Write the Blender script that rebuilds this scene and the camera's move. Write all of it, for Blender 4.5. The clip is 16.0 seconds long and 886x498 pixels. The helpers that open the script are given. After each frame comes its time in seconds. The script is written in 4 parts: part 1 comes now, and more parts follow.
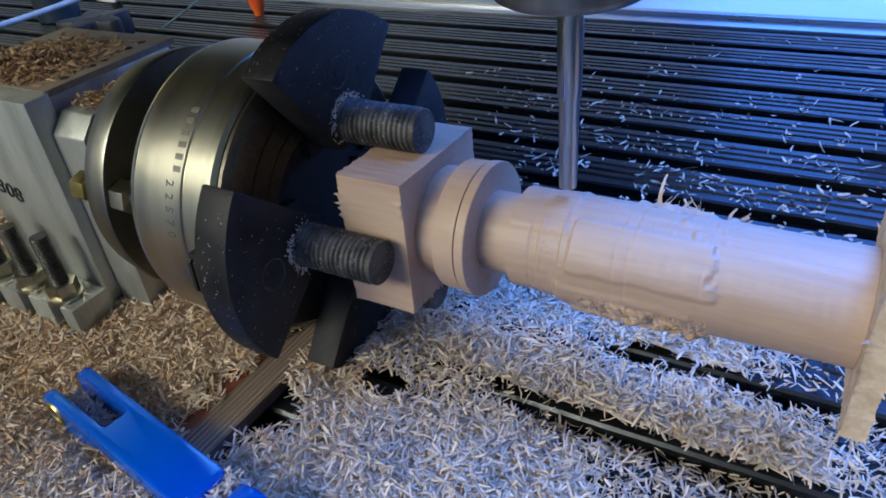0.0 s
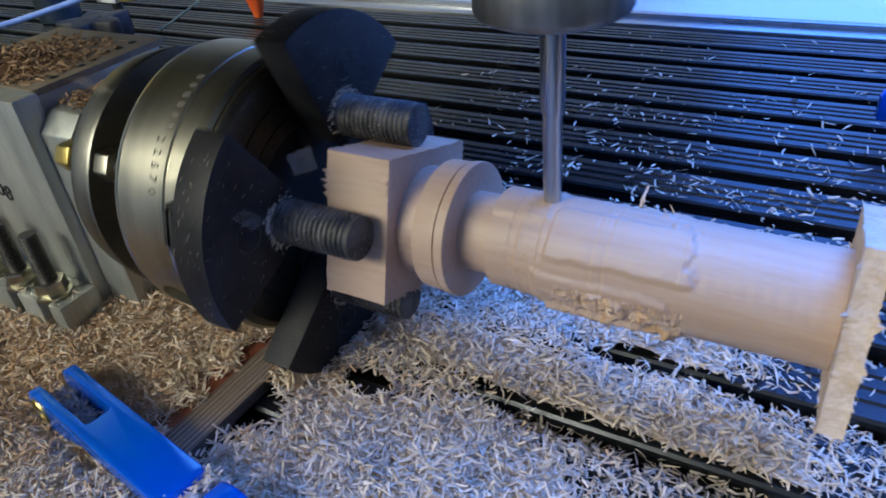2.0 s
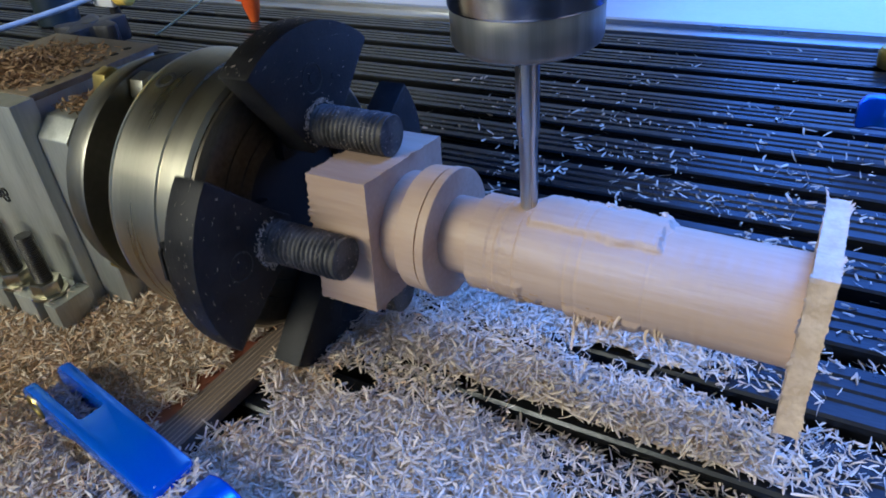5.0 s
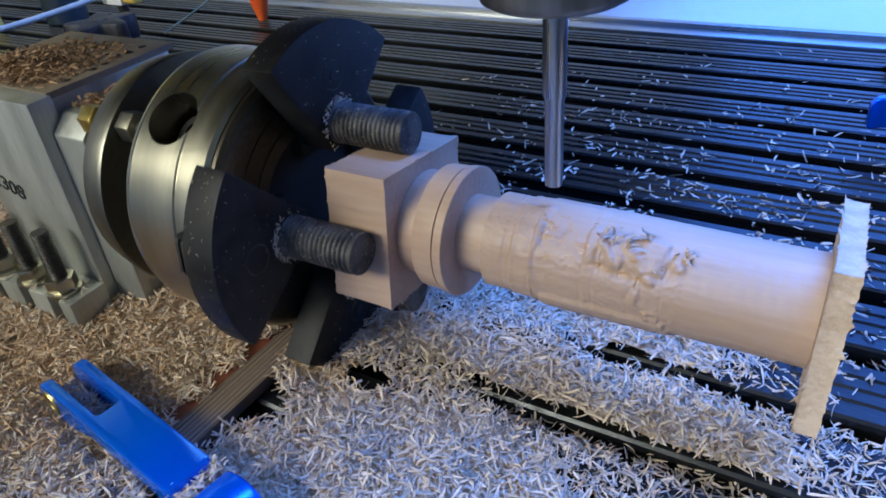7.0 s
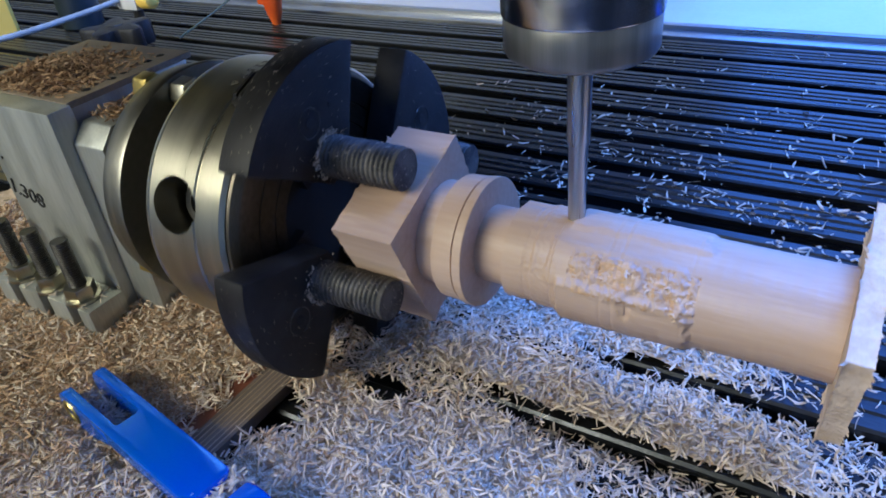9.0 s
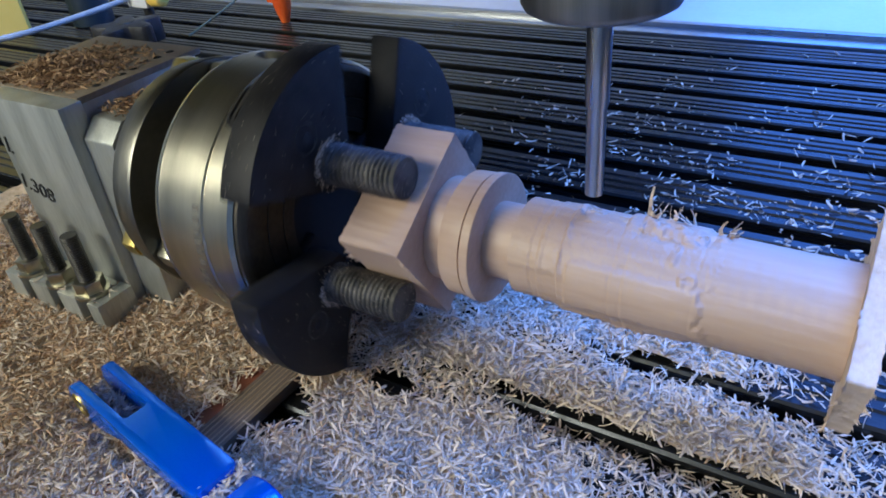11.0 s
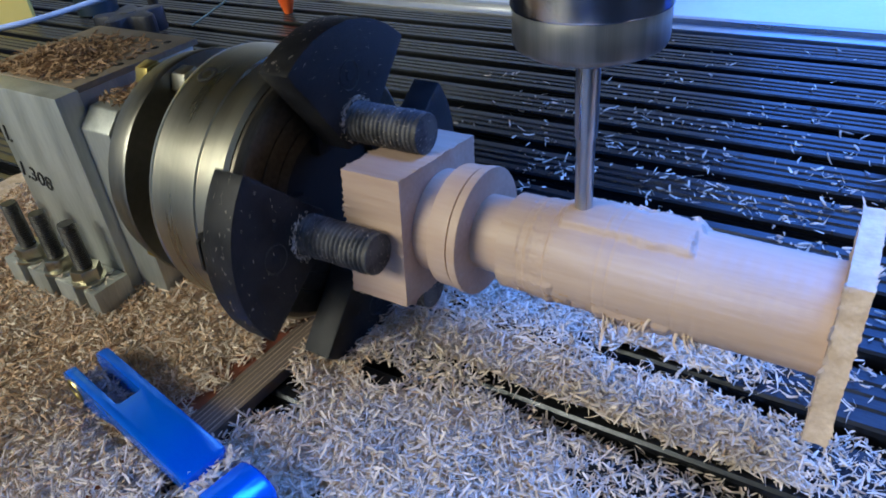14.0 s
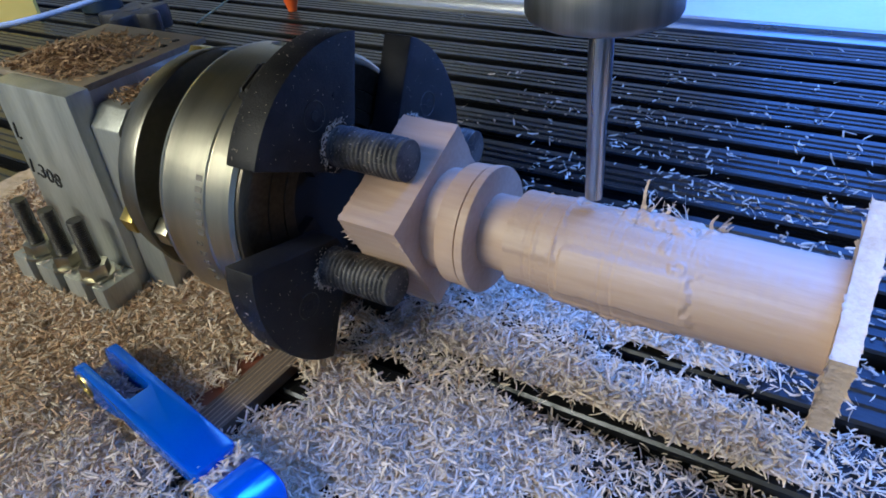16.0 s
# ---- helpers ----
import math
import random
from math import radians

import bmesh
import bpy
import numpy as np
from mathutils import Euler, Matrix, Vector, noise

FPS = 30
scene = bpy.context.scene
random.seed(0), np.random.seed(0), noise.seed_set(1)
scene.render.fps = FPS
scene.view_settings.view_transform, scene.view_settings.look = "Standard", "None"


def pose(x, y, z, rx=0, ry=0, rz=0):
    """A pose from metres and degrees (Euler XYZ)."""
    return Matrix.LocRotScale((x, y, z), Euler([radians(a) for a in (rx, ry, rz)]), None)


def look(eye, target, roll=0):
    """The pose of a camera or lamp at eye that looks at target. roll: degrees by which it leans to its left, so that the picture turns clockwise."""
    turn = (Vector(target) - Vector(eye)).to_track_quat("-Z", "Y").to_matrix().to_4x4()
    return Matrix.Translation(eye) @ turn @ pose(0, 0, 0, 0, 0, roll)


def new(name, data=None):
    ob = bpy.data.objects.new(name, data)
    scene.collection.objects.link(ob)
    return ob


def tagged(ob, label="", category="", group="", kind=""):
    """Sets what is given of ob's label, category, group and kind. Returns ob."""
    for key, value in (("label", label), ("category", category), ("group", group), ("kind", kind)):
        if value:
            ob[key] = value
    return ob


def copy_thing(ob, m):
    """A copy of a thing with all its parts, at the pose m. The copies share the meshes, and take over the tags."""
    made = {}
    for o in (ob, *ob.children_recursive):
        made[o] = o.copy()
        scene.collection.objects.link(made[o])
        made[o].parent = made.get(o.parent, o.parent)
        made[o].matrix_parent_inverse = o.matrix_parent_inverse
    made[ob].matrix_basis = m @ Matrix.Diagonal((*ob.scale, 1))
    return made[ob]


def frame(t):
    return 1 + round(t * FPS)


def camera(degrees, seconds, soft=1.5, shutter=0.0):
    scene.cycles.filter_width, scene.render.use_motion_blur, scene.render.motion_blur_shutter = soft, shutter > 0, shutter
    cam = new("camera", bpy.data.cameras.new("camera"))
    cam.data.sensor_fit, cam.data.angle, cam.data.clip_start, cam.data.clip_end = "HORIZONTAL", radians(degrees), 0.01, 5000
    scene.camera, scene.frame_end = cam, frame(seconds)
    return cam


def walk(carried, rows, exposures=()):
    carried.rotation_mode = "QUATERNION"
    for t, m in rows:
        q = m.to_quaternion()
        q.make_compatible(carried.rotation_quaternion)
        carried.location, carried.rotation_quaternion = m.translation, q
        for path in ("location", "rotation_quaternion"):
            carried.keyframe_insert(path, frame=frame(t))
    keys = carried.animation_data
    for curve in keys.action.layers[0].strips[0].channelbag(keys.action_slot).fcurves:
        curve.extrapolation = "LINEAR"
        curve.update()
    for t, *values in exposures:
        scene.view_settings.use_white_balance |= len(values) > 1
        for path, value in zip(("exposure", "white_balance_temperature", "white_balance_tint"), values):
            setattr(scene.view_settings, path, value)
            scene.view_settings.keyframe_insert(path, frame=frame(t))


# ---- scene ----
cam = camera(65.1, 16.0, 1.75, 0.45)
PATH = [
    (0, (0.293, -0.222, 0.206), (-0.571, 1.193, -0.913), -6.0),
    (0.5, (0.293, -0.221, 0.204), (-0.575, 1.191, -0.914), -5.7),
    (1, (0.292, -0.22, 0.206), (-0.586, 1.192, -0.905), -6.0),
    (1.5, (0.291, -0.219, 0.204), (-0.591, 1.191, -0.906), -6.0),
    (2, (0.301, -0.219, 0.205), (-0.576, 1.193, -0.907), -5.9),
    (2.5, (0.315, -0.218, 0.204), (-0.556, 1.199, -0.906), -6.0),
    (3, (0.316, -0.219, 0.204), (-0.55, 1.2, -0.907), -5.9),
    (3.5, (0.313, -0.221, 0.205), (-0.55, 1.197, -0.909), -5.8),
    (4, (0.313, -0.222, 0.207), (-0.552, 1.198, -0.903), -5.7),
    (6.5, (0.305, -0.225, 0.21), (-0.577, 1.19, -0.894), -5.4),
    (7, (0.306, -0.226, 0.21), (-0.573, 1.189, -0.897), -5.4),
    (7.5, (0.305, -0.225, 0.21), (-0.578, 1.185, -0.899), -5.5),
    (8, (0.303, -0.224, 0.211), (-0.59, 1.182, -0.895), -5.6),
    (8.5, (0.304, -0.224, 0.212), (-0.598, 1.179, -0.891), -5.9),
    (9, (0.302, -0.225, 0.213), (-0.603, 1.176, -0.89), -5.9),
    (11.5, (0.303, -0.226, 0.212), (-0.623, 1.162, -0.889), -5.9),
    (12, (0.305, -0.224, 0.213), (-0.622, 1.167, -0.885), -5.7),
    (12.5, (0.306, -0.224, 0.211), (-0.616, 1.163, -0.894), -5.6),
    (13, (0.308, -0.225, 0.212), (-0.615, 1.157, -0.9), -5.5),
    (13.5, (0.308, -0.226, 0.212), (-0.619, 1.15, -0.904), -5.7),
    (14, (0.309, -0.225, 0.213), (-0.621, 1.147, -0.906), -5.6),
    (14.5, (0.309, -0.225, 0.212), (-0.618, 1.147, -0.909), -5.6),
    (15, (0.309, -0.225, 0.212), (-0.617, 1.148, -0.909), -5.5),
    (15.5, (0.308, -0.227, 0.213), (-0.621, 1.143, -0.909), -5.5),
    (16, (0.308, -0.228, 0.215), (-0.622, 1.14, -0.91), -5.4),
]
walk(cam, [(t, look(eye, target, roll)) for t, eye, target, roll in PATH], ((0.0, -0.03), (4.0, -0.03), (6.5, 0.03), (9.0, 0.09), (16.0, 0.09)))

# ---- world and light ----
world = bpy.data.worlds.new("world")
scene.world = world
world.use_nodes = True
wn = world.node_tree
sky = wn.nodes.new("ShaderNodeTexSky")
sky.sky_type, sky.sun_disc, sky.sun_elevation, sky.sun_rotation = "NISHITA", False, radians(35), radians(60)
wn.links.new(sky.outputs[0], wn.nodes["Background"].inputs[0])
wn.nodes["Background"].inputs[1].default_value = 0.10


def window_lamp(name, eye, target, sx, sy, watts, colour):
    d = bpy.data.lights.new(name, "AREA")
    d.shape, d.size, d.size_y, d.energy, d.color = "RECTANGLE", sx, sy, watts, colour
    ob = new(name, d)
    ob.matrix_world = look(eye, target)
    return ob


window_lamp("window_light_back", (0.64, 1.27, 0.74), (0.40, 0.0, 0.05), 1.20, 0.84, 15, (0.03, 0.20, 1.0))
# unseen overhead lamp, assumed from the blue on upward faces
window_lamp("overhead_light", (0.70, 0.30, 1.70), (0.28, -0.05, 0.0), 0.90, 0.90, 78, (0.085, 0.27, 1.0))
# warm fill added from the unseen camera side
window_lamp("front_fill_light", (-0.80, -2.05, 1.40), (-0.10, -0.1, 0.0), 1.3, 0.7, 88, (0.60, 0.60, 0.50))


# ---- materials ----
def nodes_of(name):
    m = bpy.data.materials.new(name)
    m.use_nodes = True
    return m, m.node_tree, m.node_tree.nodes["Principled BSDF"]


def surface(name, a, b, rough=0.5, metal=0.0, scale=60.0, fine=600.0, bump=0.15, stretch=(1, 1, 1), spread=0.15, random_tint=0.0, spec=0.5, island=False, speck=0.0, grain=0.0):
    """Two colours mixed by coarse noise, fine grain in gloss and relief."""
    m, nt, p = nodes_of(name)
    tc = nt.nodes.new("ShaderNodeTexCoord")
    mp = nt.nodes.new("ShaderNodeMapping")
    mp.inputs["Scale"].default_value = stretch
    nt.links.new(tc.outputs["Object"], mp.inputs[0])
    n1, n2 = nt.nodes.new("ShaderNodeTexNoise"), nt.nodes.new("ShaderNodeTexNoise")
    n1.inputs["Scale"].default_value, n1.inputs["Detail"].default_value = scale, 5
    n2.inputs["Scale"].default_value, n2.inputs["Detail"].default_value = fine, 4
    nt.links.new(mp.outputs[0], n1.inputs["Vector"])
    nt.links.new(mp.outputs[0], n2.inputs["Vector"])
    ramp = nt.nodes.new("ShaderNodeValToRGB")
    ramp.color_ramp.elements[0].position, ramp.color_ramp.elements[1].position = 0.5 - spread, 0.5 + spread
    ramp.color_ramp.elements[0].color, ramp.color_ramp.elements[1].color = (*a, 1), (*b, 1)
    add = nt.nodes.new("ShaderNodeMath")
    add.operation = "MULTIPLY_ADD"
    add.inputs[1].default_value = 0.35
    nt.links.new(n2.outputs[0], add.inputs[0])
    sub = nt.nodes.new("ShaderNodeMath")
    sub.operation = "SUBTRACT"
    sub.inputs[1].default_value = 0.175
    nt.links.new(n1.outputs[0], sub.inputs[0])
    nt.links.new(sub.outputs[0], add.inputs[2])
    nt.links.new(add.outputs[0], ramp.inputs[0])
    colour = ramp.outputs[0]
    if random_tint:
        src = nt.nodes.new("ShaderNodeNewGeometry" if island else "ShaderNodeObjectInfo")
        hs = nt.nodes.new("ShaderNodeHueSaturation")
        mr = nt.nodes.new("ShaderNodeMapRange")
        mr.inputs[3].default_value, mr.inputs[4].default_value = 1 - random_tint, 1 + random_tint
        nt.links.new(src.outputs["Random Per Island" if island else "Random"], mr.inputs[0])
        nt.links.new(mr.outputs[0], hs.inputs["Value"])
        nt.links.new(colour, hs.inputs["Color"])
        colour = hs.outputs[0]
    if grain:
        mg = nt.nodes.new("ShaderNodeMapping")
        mg.inputs["Scale"].default_value = (0.09, 1, 1)
        mg.inputs["Rotation"].default_value = (0.5, 0.02, 0.05)
        nt.links.new(tc.outputs["Object"], mg.inputs[0])
        wv = nt.nodes.new("ShaderNodeTexWave")
        wv.wave_type, wv.bands_direction, wv.wave_profile = "BANDS", "Z", "SAW"
        for key, val in (("Scale", 85), ("Distortion", 9.0), ("Detail", 3), ("Detail Scale", 1.3)):
            wv.inputs[key].default_value = val
        nt.links.new(mg.outputs[0], wv.inputs["Vector"])
        rg = nt.nodes.new("ShaderNodeValToRGB")
        rg.color_ramp.elements[0].position, rg.color_ramp.elements[1].position = 0.55, 1.0
        rg.color_ramp.elements[0].color, rg.color_ramp.elements[1].color = (0, 0, 0, 1), (grain, grain, grain, 1)
        nt.links.new(wv.outputs["Fac"], rg.inputs[0])
        mw = nt.nodes.new("ShaderNodeMixRGB")
        mw.inputs[2].default_value = (0.46, 0.25, 0.14, 1)
        nt.links.new(rg.outputs[0], mw.inputs[0])
        nt.links.new(colour, mw.inputs[1])
        colour = mw.outputs[0]
    if speck:
        n3 = nt.nodes.new("ShaderNodeTexNoise")
        n3.inputs["Scale"].default_value, n3.inputs["Detail"].default_value = 800, 6
        nt.links.new(mp.outputs[0], n3.inputs["Vector"])
        r3 = nt.nodes.new("ShaderNodeValToRGB")
        r3.color_ramp.elements[0].position, r3.color_ramp.elements[1].position = speck, speck + 0.03
        r3.color_ramp.elements[0].color, r3.color_ramp.elements[1].color = (0, 0, 0, 1), (0.8, 0.8, 0.8, 1)
        nt.links.new(n3.outputs[0], r3.inputs[0])
        mx = nt.nodes.new("ShaderNodeMixRGB")
        mx.inputs[2].default_value = (0.42, 0.36, 0.30, 1)
        nt.links.new(r3.outputs[0], mx.inputs[0])
        nt.links.new(colour, mx.inputs[1])
        colour = mx.outputs[0]
    nt.links.new(colour, p.inputs["Base Color"])
    rr = nt.nodes.new("ShaderNodeMapRange")
    rr.inputs[3].default_value, rr.inputs[4].default_value = max(0.02, rough - 0.1), min(1, rough + 0.1)
    nt.links.new(n1.outputs[0], rr.inputs[0])
    nt.links.new(rr.outputs[0], p.inputs["Roughness"])
    p.inputs["Metallic"].default_value = metal
    p.inputs["Specular IOR Level"].default_value = spec
    if bump:
        bp = nt.nodes.new("ShaderNodeBump")
        bp.inputs["Strength"].default_value, bp.inputs["Distance"].default_value = bump, 0.0006
        nt.links.new(n2.outputs[0], bp.inputs["Height"])
        nt.links.new(bp.outputs[0], p.inputs["Normal"])
    return m


BED = surface("black_anodised_aluminium", (0.027, 0.029, 0.033), (0.056, 0.060, 0.067), 0.28, 0.8, 25, 900, 0.1, (0.15, 1, 1))
# darker copy of BED: the slots' shade is in the colour; base uses it too
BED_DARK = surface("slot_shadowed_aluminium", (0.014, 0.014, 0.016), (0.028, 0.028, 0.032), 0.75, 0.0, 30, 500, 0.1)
RAIL_SILVER = surface("bare_aluminium_rail", (0.40, 0.41, 0.43), (0.55, 0.56, 0.58), 0.3, 0.9, 30, 700, 0.05, (0.2, 1, 1))
BRUSHED = surface("brushed_aluminium", (0.35, 0.365, 0.34), (0.52, 0.535, 0.50), 0.44, 0.62, 60, 900, 0.25, (1, 1, 0.12))
TOP_DUSTY = surface("dusty_aluminium", (0.21, 0.165, 0.12), (0.33, 0.27, 0.20), 0.6, 0.2, 35, 500, 0.2)
STEEL = surface("turned_steel", (0.42, 0.395, 0.305), (0.55, 0.52, 0.41), 0.3, 1.0, 30, 1500, 0.12, (4, 0.25, 0.25))
FLANGE = surface("grey_turned_steel", (0.19, 0.185, 0.16), (0.27, 0.26, 0.225), 0.38, 1.0, 30, 1500, 0.12, (4, 0.25, 0.25))
FACE = surface("dark_brown_steel", (0.055, 0.048, 0.038), (0.12, 0.105, 0.085), 0.36, 0.85, 40, 1200, 0.15, (4, 0.4, 0.4))
STEEL_DARK = surface("oiled_dark_steel", (0.05, 0.048, 0.045), (0.10, 0.095, 0.09), 0.42, 0.8, 40, 900, 0.2)
JAW = surface("blackened_dusty_steel", (0.007, 0.0072, 0.0085), (0.026, 0.025, 0.026), 0.5, 0.2, 90, 1400, 0.3, spread=0.22, speck=0.74, spec=0.3)
PIN = surface("blackened_thread_steel", (0.030, 0.030, 0.031), (0.115, 0.108, 0.10), 0.55, 0.3, 160, 1100, 0.6, spread=0.16, speck=0.655)
# darkness of holes and recesses as a colour, mostly on flat discs
BLACK_VOID = surface("black_bore", (0.008, 0.008, 0.008), (0.015, 0.015, 0.015), 0.8, 0.0, 60, 400, 0.1)
WOOD = surface("fresh_pale_maple", (0.43, 0.29, 0.215), (0.565, 0.415, 0.325), 0.5, 0.0, 45, 420, 0.35, (0.12, 1, 1), 0.2, spec=0.5, grain=0.09)
WOOD_ROUGH = surface("torn_pale_maple", (0.58, 0.43, 0.31), (0.74, 0.59, 0.47), 0.8, 0.0, 150, 700, 0.9, spec=0.2)
WOOD_TORN = surface("deep_torn_maple", (0.44, 0.26, 0.14), (0.62, 0.42, 0.28), 0.85, 0.0, 300, 900, 1.0, (0.2, 1, 1), spec=0.2)
CHIP = surface("maple_shaving", (0.54, 0.43, 0.33), (0.73, 0.625, 0.52), 0.7, 0.0, 200, 900, 0.2, spread=0.2, random_tint=0.25, spec=0.25, island=True)
CHIP_TOP_SHADE = surface("top_shade_chip", (0.30, 0.185, 0.10), (0.50, 0.33, 0.20), 0.7, 0.0, 200, 900, 0.2, spread=0.2, random_tint=0.35, spec=0.2, island=True)
# chips carrying the brown of the shaded heap in their colour
CHIP_HEAP_SHADE = surface("heap_shade_chip", (0.44, 0.28, 0.17), (0.66, 0.47, 0.32), 0.7, 0.0, 200, 900, 0.2, spread=0.2, random_tint=0.3, spec=0.2, island=True)
DUST = surface("packed_shavings", (0.52, 0.39, 0.27), (0.70, 0.55, 0.41), 0.85, 0.0, 220, 700, 1.0, spec=0.2)
BLUE = surface("blue_anodised_aluminium", (0.0, 0.15, 0.95), (0.0, 0.19, 1.0), 0.20, 0.55, 30, 900, 0.05)
BRASS = surface("brass", (0.45, 0.34, 0.10), (0.6, 0.46, 0.16), 0.34, 1.0, 60, 600, 0.1)
PLY_A = surface("plywood_glue_line", (0.30, 0.22, 0.16), (0.42, 0.32, 0.24), 0.6, 0.0, 40, 500, 0.3, (1, 0.1, 1), random_tint=0.15)
PLY_B = surface("plywood_brown_ply", (0.115, 0.085, 0.07), (0.17, 0.13, 0.105), 0.6, 0.0, 60, 700, 0.4, (1, 0.06, 1), random_tint=0.22)
PLY_FACE = surface("red_brown_board", (0.16, 0.045, 0.025), (0.24, 0.075, 0.04), 0.5, 0.0, 40, 500, 0.2, (1, 0.1, 1))
BLACK_PLASTIC = surface("black_moulded_plastic", (0.012, 0.012, 0.013), (0.03, 0.03, 0.032), 0.45, 0.0, 50, 600, 0.3)
GREY_CABLE = surface("grey_cable_sheath", (0.30, 0.32, 0.31), (0.42, 0.44, 0.42), 0.5, 0.0, 40, 400, 0.1)
TEAL = surface("dark_teal_plastic", (0.006, 0.014, 0.018), (0.012, 0.024, 0.03), 0.4, 0.0, 30, 400, 0.1)
GREEN_WIRE = surface("dull_green_wire", (0.10, 0.13, 0.09), (0.16, 0.2, 0.13), 0.5, 0.0, 40, 400, 0.1)
ORANGE = surface("orange_plastic", (0.80, 0.10, 0.02), (0.9, 0.16, 0.03), 0.45, 0.0, 40, 400, 0.1)
INK = surface("black_marker_ink", (0.01, 0.01, 0.012), (0.03, 0.03, 0.03), 0.6, 0.0, 60, 400, 0.0)
STAMP = surface("stamped_mark", (0.16, 0.15, 0.13), (0.24, 0.22, 0.2), 0.6, 0.6, 60, 400, 0.0)
WHITE = surface("white_painted_ledge", (0.76, 0.77, 0.78), (0.84, 0.84, 0.84), 0.5, 0.0, 8, 200, 0.05)
WALL = surface("cream_wall_paint", (0.46, 0.46, 0.38), (0.54, 0.54, 0.45), 0.8, 0.0, 3, 90, 0.1)
YELLOW = surface("yellow_painted_board", (0.92, 0.60, 0.10), (0.96, 0.66, 0.14), 0.6, 0.0, 5, 90, 0.1)
FLOORM = surface("concrete_floor", (0.22, 0.21, 0.2), (0.32, 0.3, 0.28), 0.8, 0.0, 3, 60, 0.2)
CHROME = surface("polished_spindle_steel", (0.62, 0.60, 0.58), (0.74, 0.72, 0.70), 0.16, 1.0, 30, 900, 0.05, (6, 6, 0.1))
NUTGREY = surface("dull_collet_steel", (0.20, 0.20, 0.19), (0.28, 0.275, 0.26), 0.42, 0.8, 40, 900, 0.1, (6, 6, 0.1))
CARBIDE = surface("ground_carbide", (0.42, 0.42, 0.41), (0.55, 0.55, 0.53), 0.28, 1.0, 40, 900, 0.1, (6, 6, 0.1))


# ---- mesh helpers ----
def mesh_from(bm, name, mat, smooth=True, angle=35):
    bmesh.ops.recalc_face_normals(bm, faces=bm.faces)
    me = bpy.data.meshes.new(name)
    if smooth:
        for fa in bm.faces:
            fa.smooth = True
        for e in bm.edges:
            if len(e.link_faces) == 2 and e.calc_face_angle(0) > radians(angle):
                e.smooth = False
    bm.to_mesh(me)
    bm.free()
    me.materials.append(mat)
    return me


def part(name, bm, mat, parent=None, label="", m=None, smooth=True):
    ob = new(name, mesh_from(bm, name, mat, smooth))
    if parent is not None:
        ob.parent = parent
    if m is not None:
        ob.matrix_basis = m
    if label:
        tagged(ob, label)
    return ob


def holder(name, m, label, category, group="", kind=""):
    ob = new(name)
    ob.empty_display_size = 0.01
    ob.matrix_basis = m
    return tagged(ob, label, category, group, kind)


def box(x0, x1, y0, y1, z0, z1, bevel=0.0008, bm=None):
    own = bmesh.new()
    v = [own.verts.new((x, y, z)) for x in (x0, x1) for y in (y0, y1) for z in (z0, z1)]
    for f4 in ((0, 1, 3, 2), (4, 6, 7, 5), (0, 4, 5, 1), (2, 3, 7, 6), (0, 2, 6, 4), (1, 5, 7, 3)):
        own.faces.new([v[i] for i in f4])
    if bevel:
        bmesh.ops.bevel(own, geom=own.edges[:], offset=bevel, segments=2, affect="EDGES", profile=0.6)
    if bm is None:
        return own
    me = bpy.data.meshes.new("t")
    own.to_mesh(me)
    own.free()
    bm.from_mesh(me)
    bpy.data.meshes.remove(me)
    return bm


def lathe(profile, segs=96, axis="x", close=True):
    """Turned solid: (along, radius) pairs about the local x or z axis."""
    bm = bmesh.new()
    rings = []
    for a, r in profile:
        ring = []
        for i in range(segs):
            t = 2 * math.pi * i / segs
            c, s = r * math.cos(t), r * math.sin(t)
            ring.append(bm.verts.new((a, c, s) if axis == "x" else (c, s, a)))
        rings.append(ring)
    for r0, r1 in zip(rings, rings[1:]):
        for i in range(segs):
            j = (i + 1) % segs
            bm.faces.new((r0[i], r0[j], r1[j], r1[i]))
    if close:
        bm.faces.new(rings[0])
        bm.faces.new(rings[-1])
    return bm


def prism(points, z0, z1, bevel=0.0008, frame_of=None):
    """A flat outline given thickness; frame_of maps (u, v, w) to a place."""
    bm = bmesh.new()
    to = frame_of or (lambda u, v, w: (u, v, w))
    lo = [bm.verts.new(to(u, v, z0)) for u, v in points]
    hi = [bm.verts.new(to(u, v, z1)) for u, v in points]
    bm.faces.new(lo)
    bm.faces.new(hi)
    n = len(points)
    for i in range(n):
        j = (i + 1) % n
        bm.faces.new((lo[i], lo[j], hi[j], hi[i]))
    bmesh.ops.recalc_face_normals(bm, faces=bm.faces)
    if bevel:
        sharp = [e for e in bm.edges if e.calc_face_angle(0) > radians(30)]
        bmesh.ops.bevel(bm, geom=sharp, offset=bevel, segments=2, affect="EDGES", profile=0.6)
    return bm


def thread(length, r, pitch, segs=28, axis="x", wear=0.0, seed=0):
    """Threaded rod with rounded ridges and a chamfered tip."""
    rnd = random.Random(seed)
    prof, n = [(0, r * 0.9)], int(length / pitch)
    for i in range(n):
        a, d = i * pitch, 1 - wear * rnd.random()
        prof += [(a + 0.15 * pitch, r * 0.90), (a + 0.42 * pitch, r * d), (a + 0.62 * pitch, r * d), (a + 0.9 * pitch, r * 0.90)]
    prof += [(length - 0.0003, r * 0.95), (length, r * 0.92)]
    return lathe(prof, segs, axis)


def hexagon(af, z0, z1):
    r = af / math.sqrt(3)
    return prism([(r * math.cos(math.pi / 3 * k), r * math.sin(math.pi / 3 * k)) for k in range(6)], z0, z1, 0.0005)


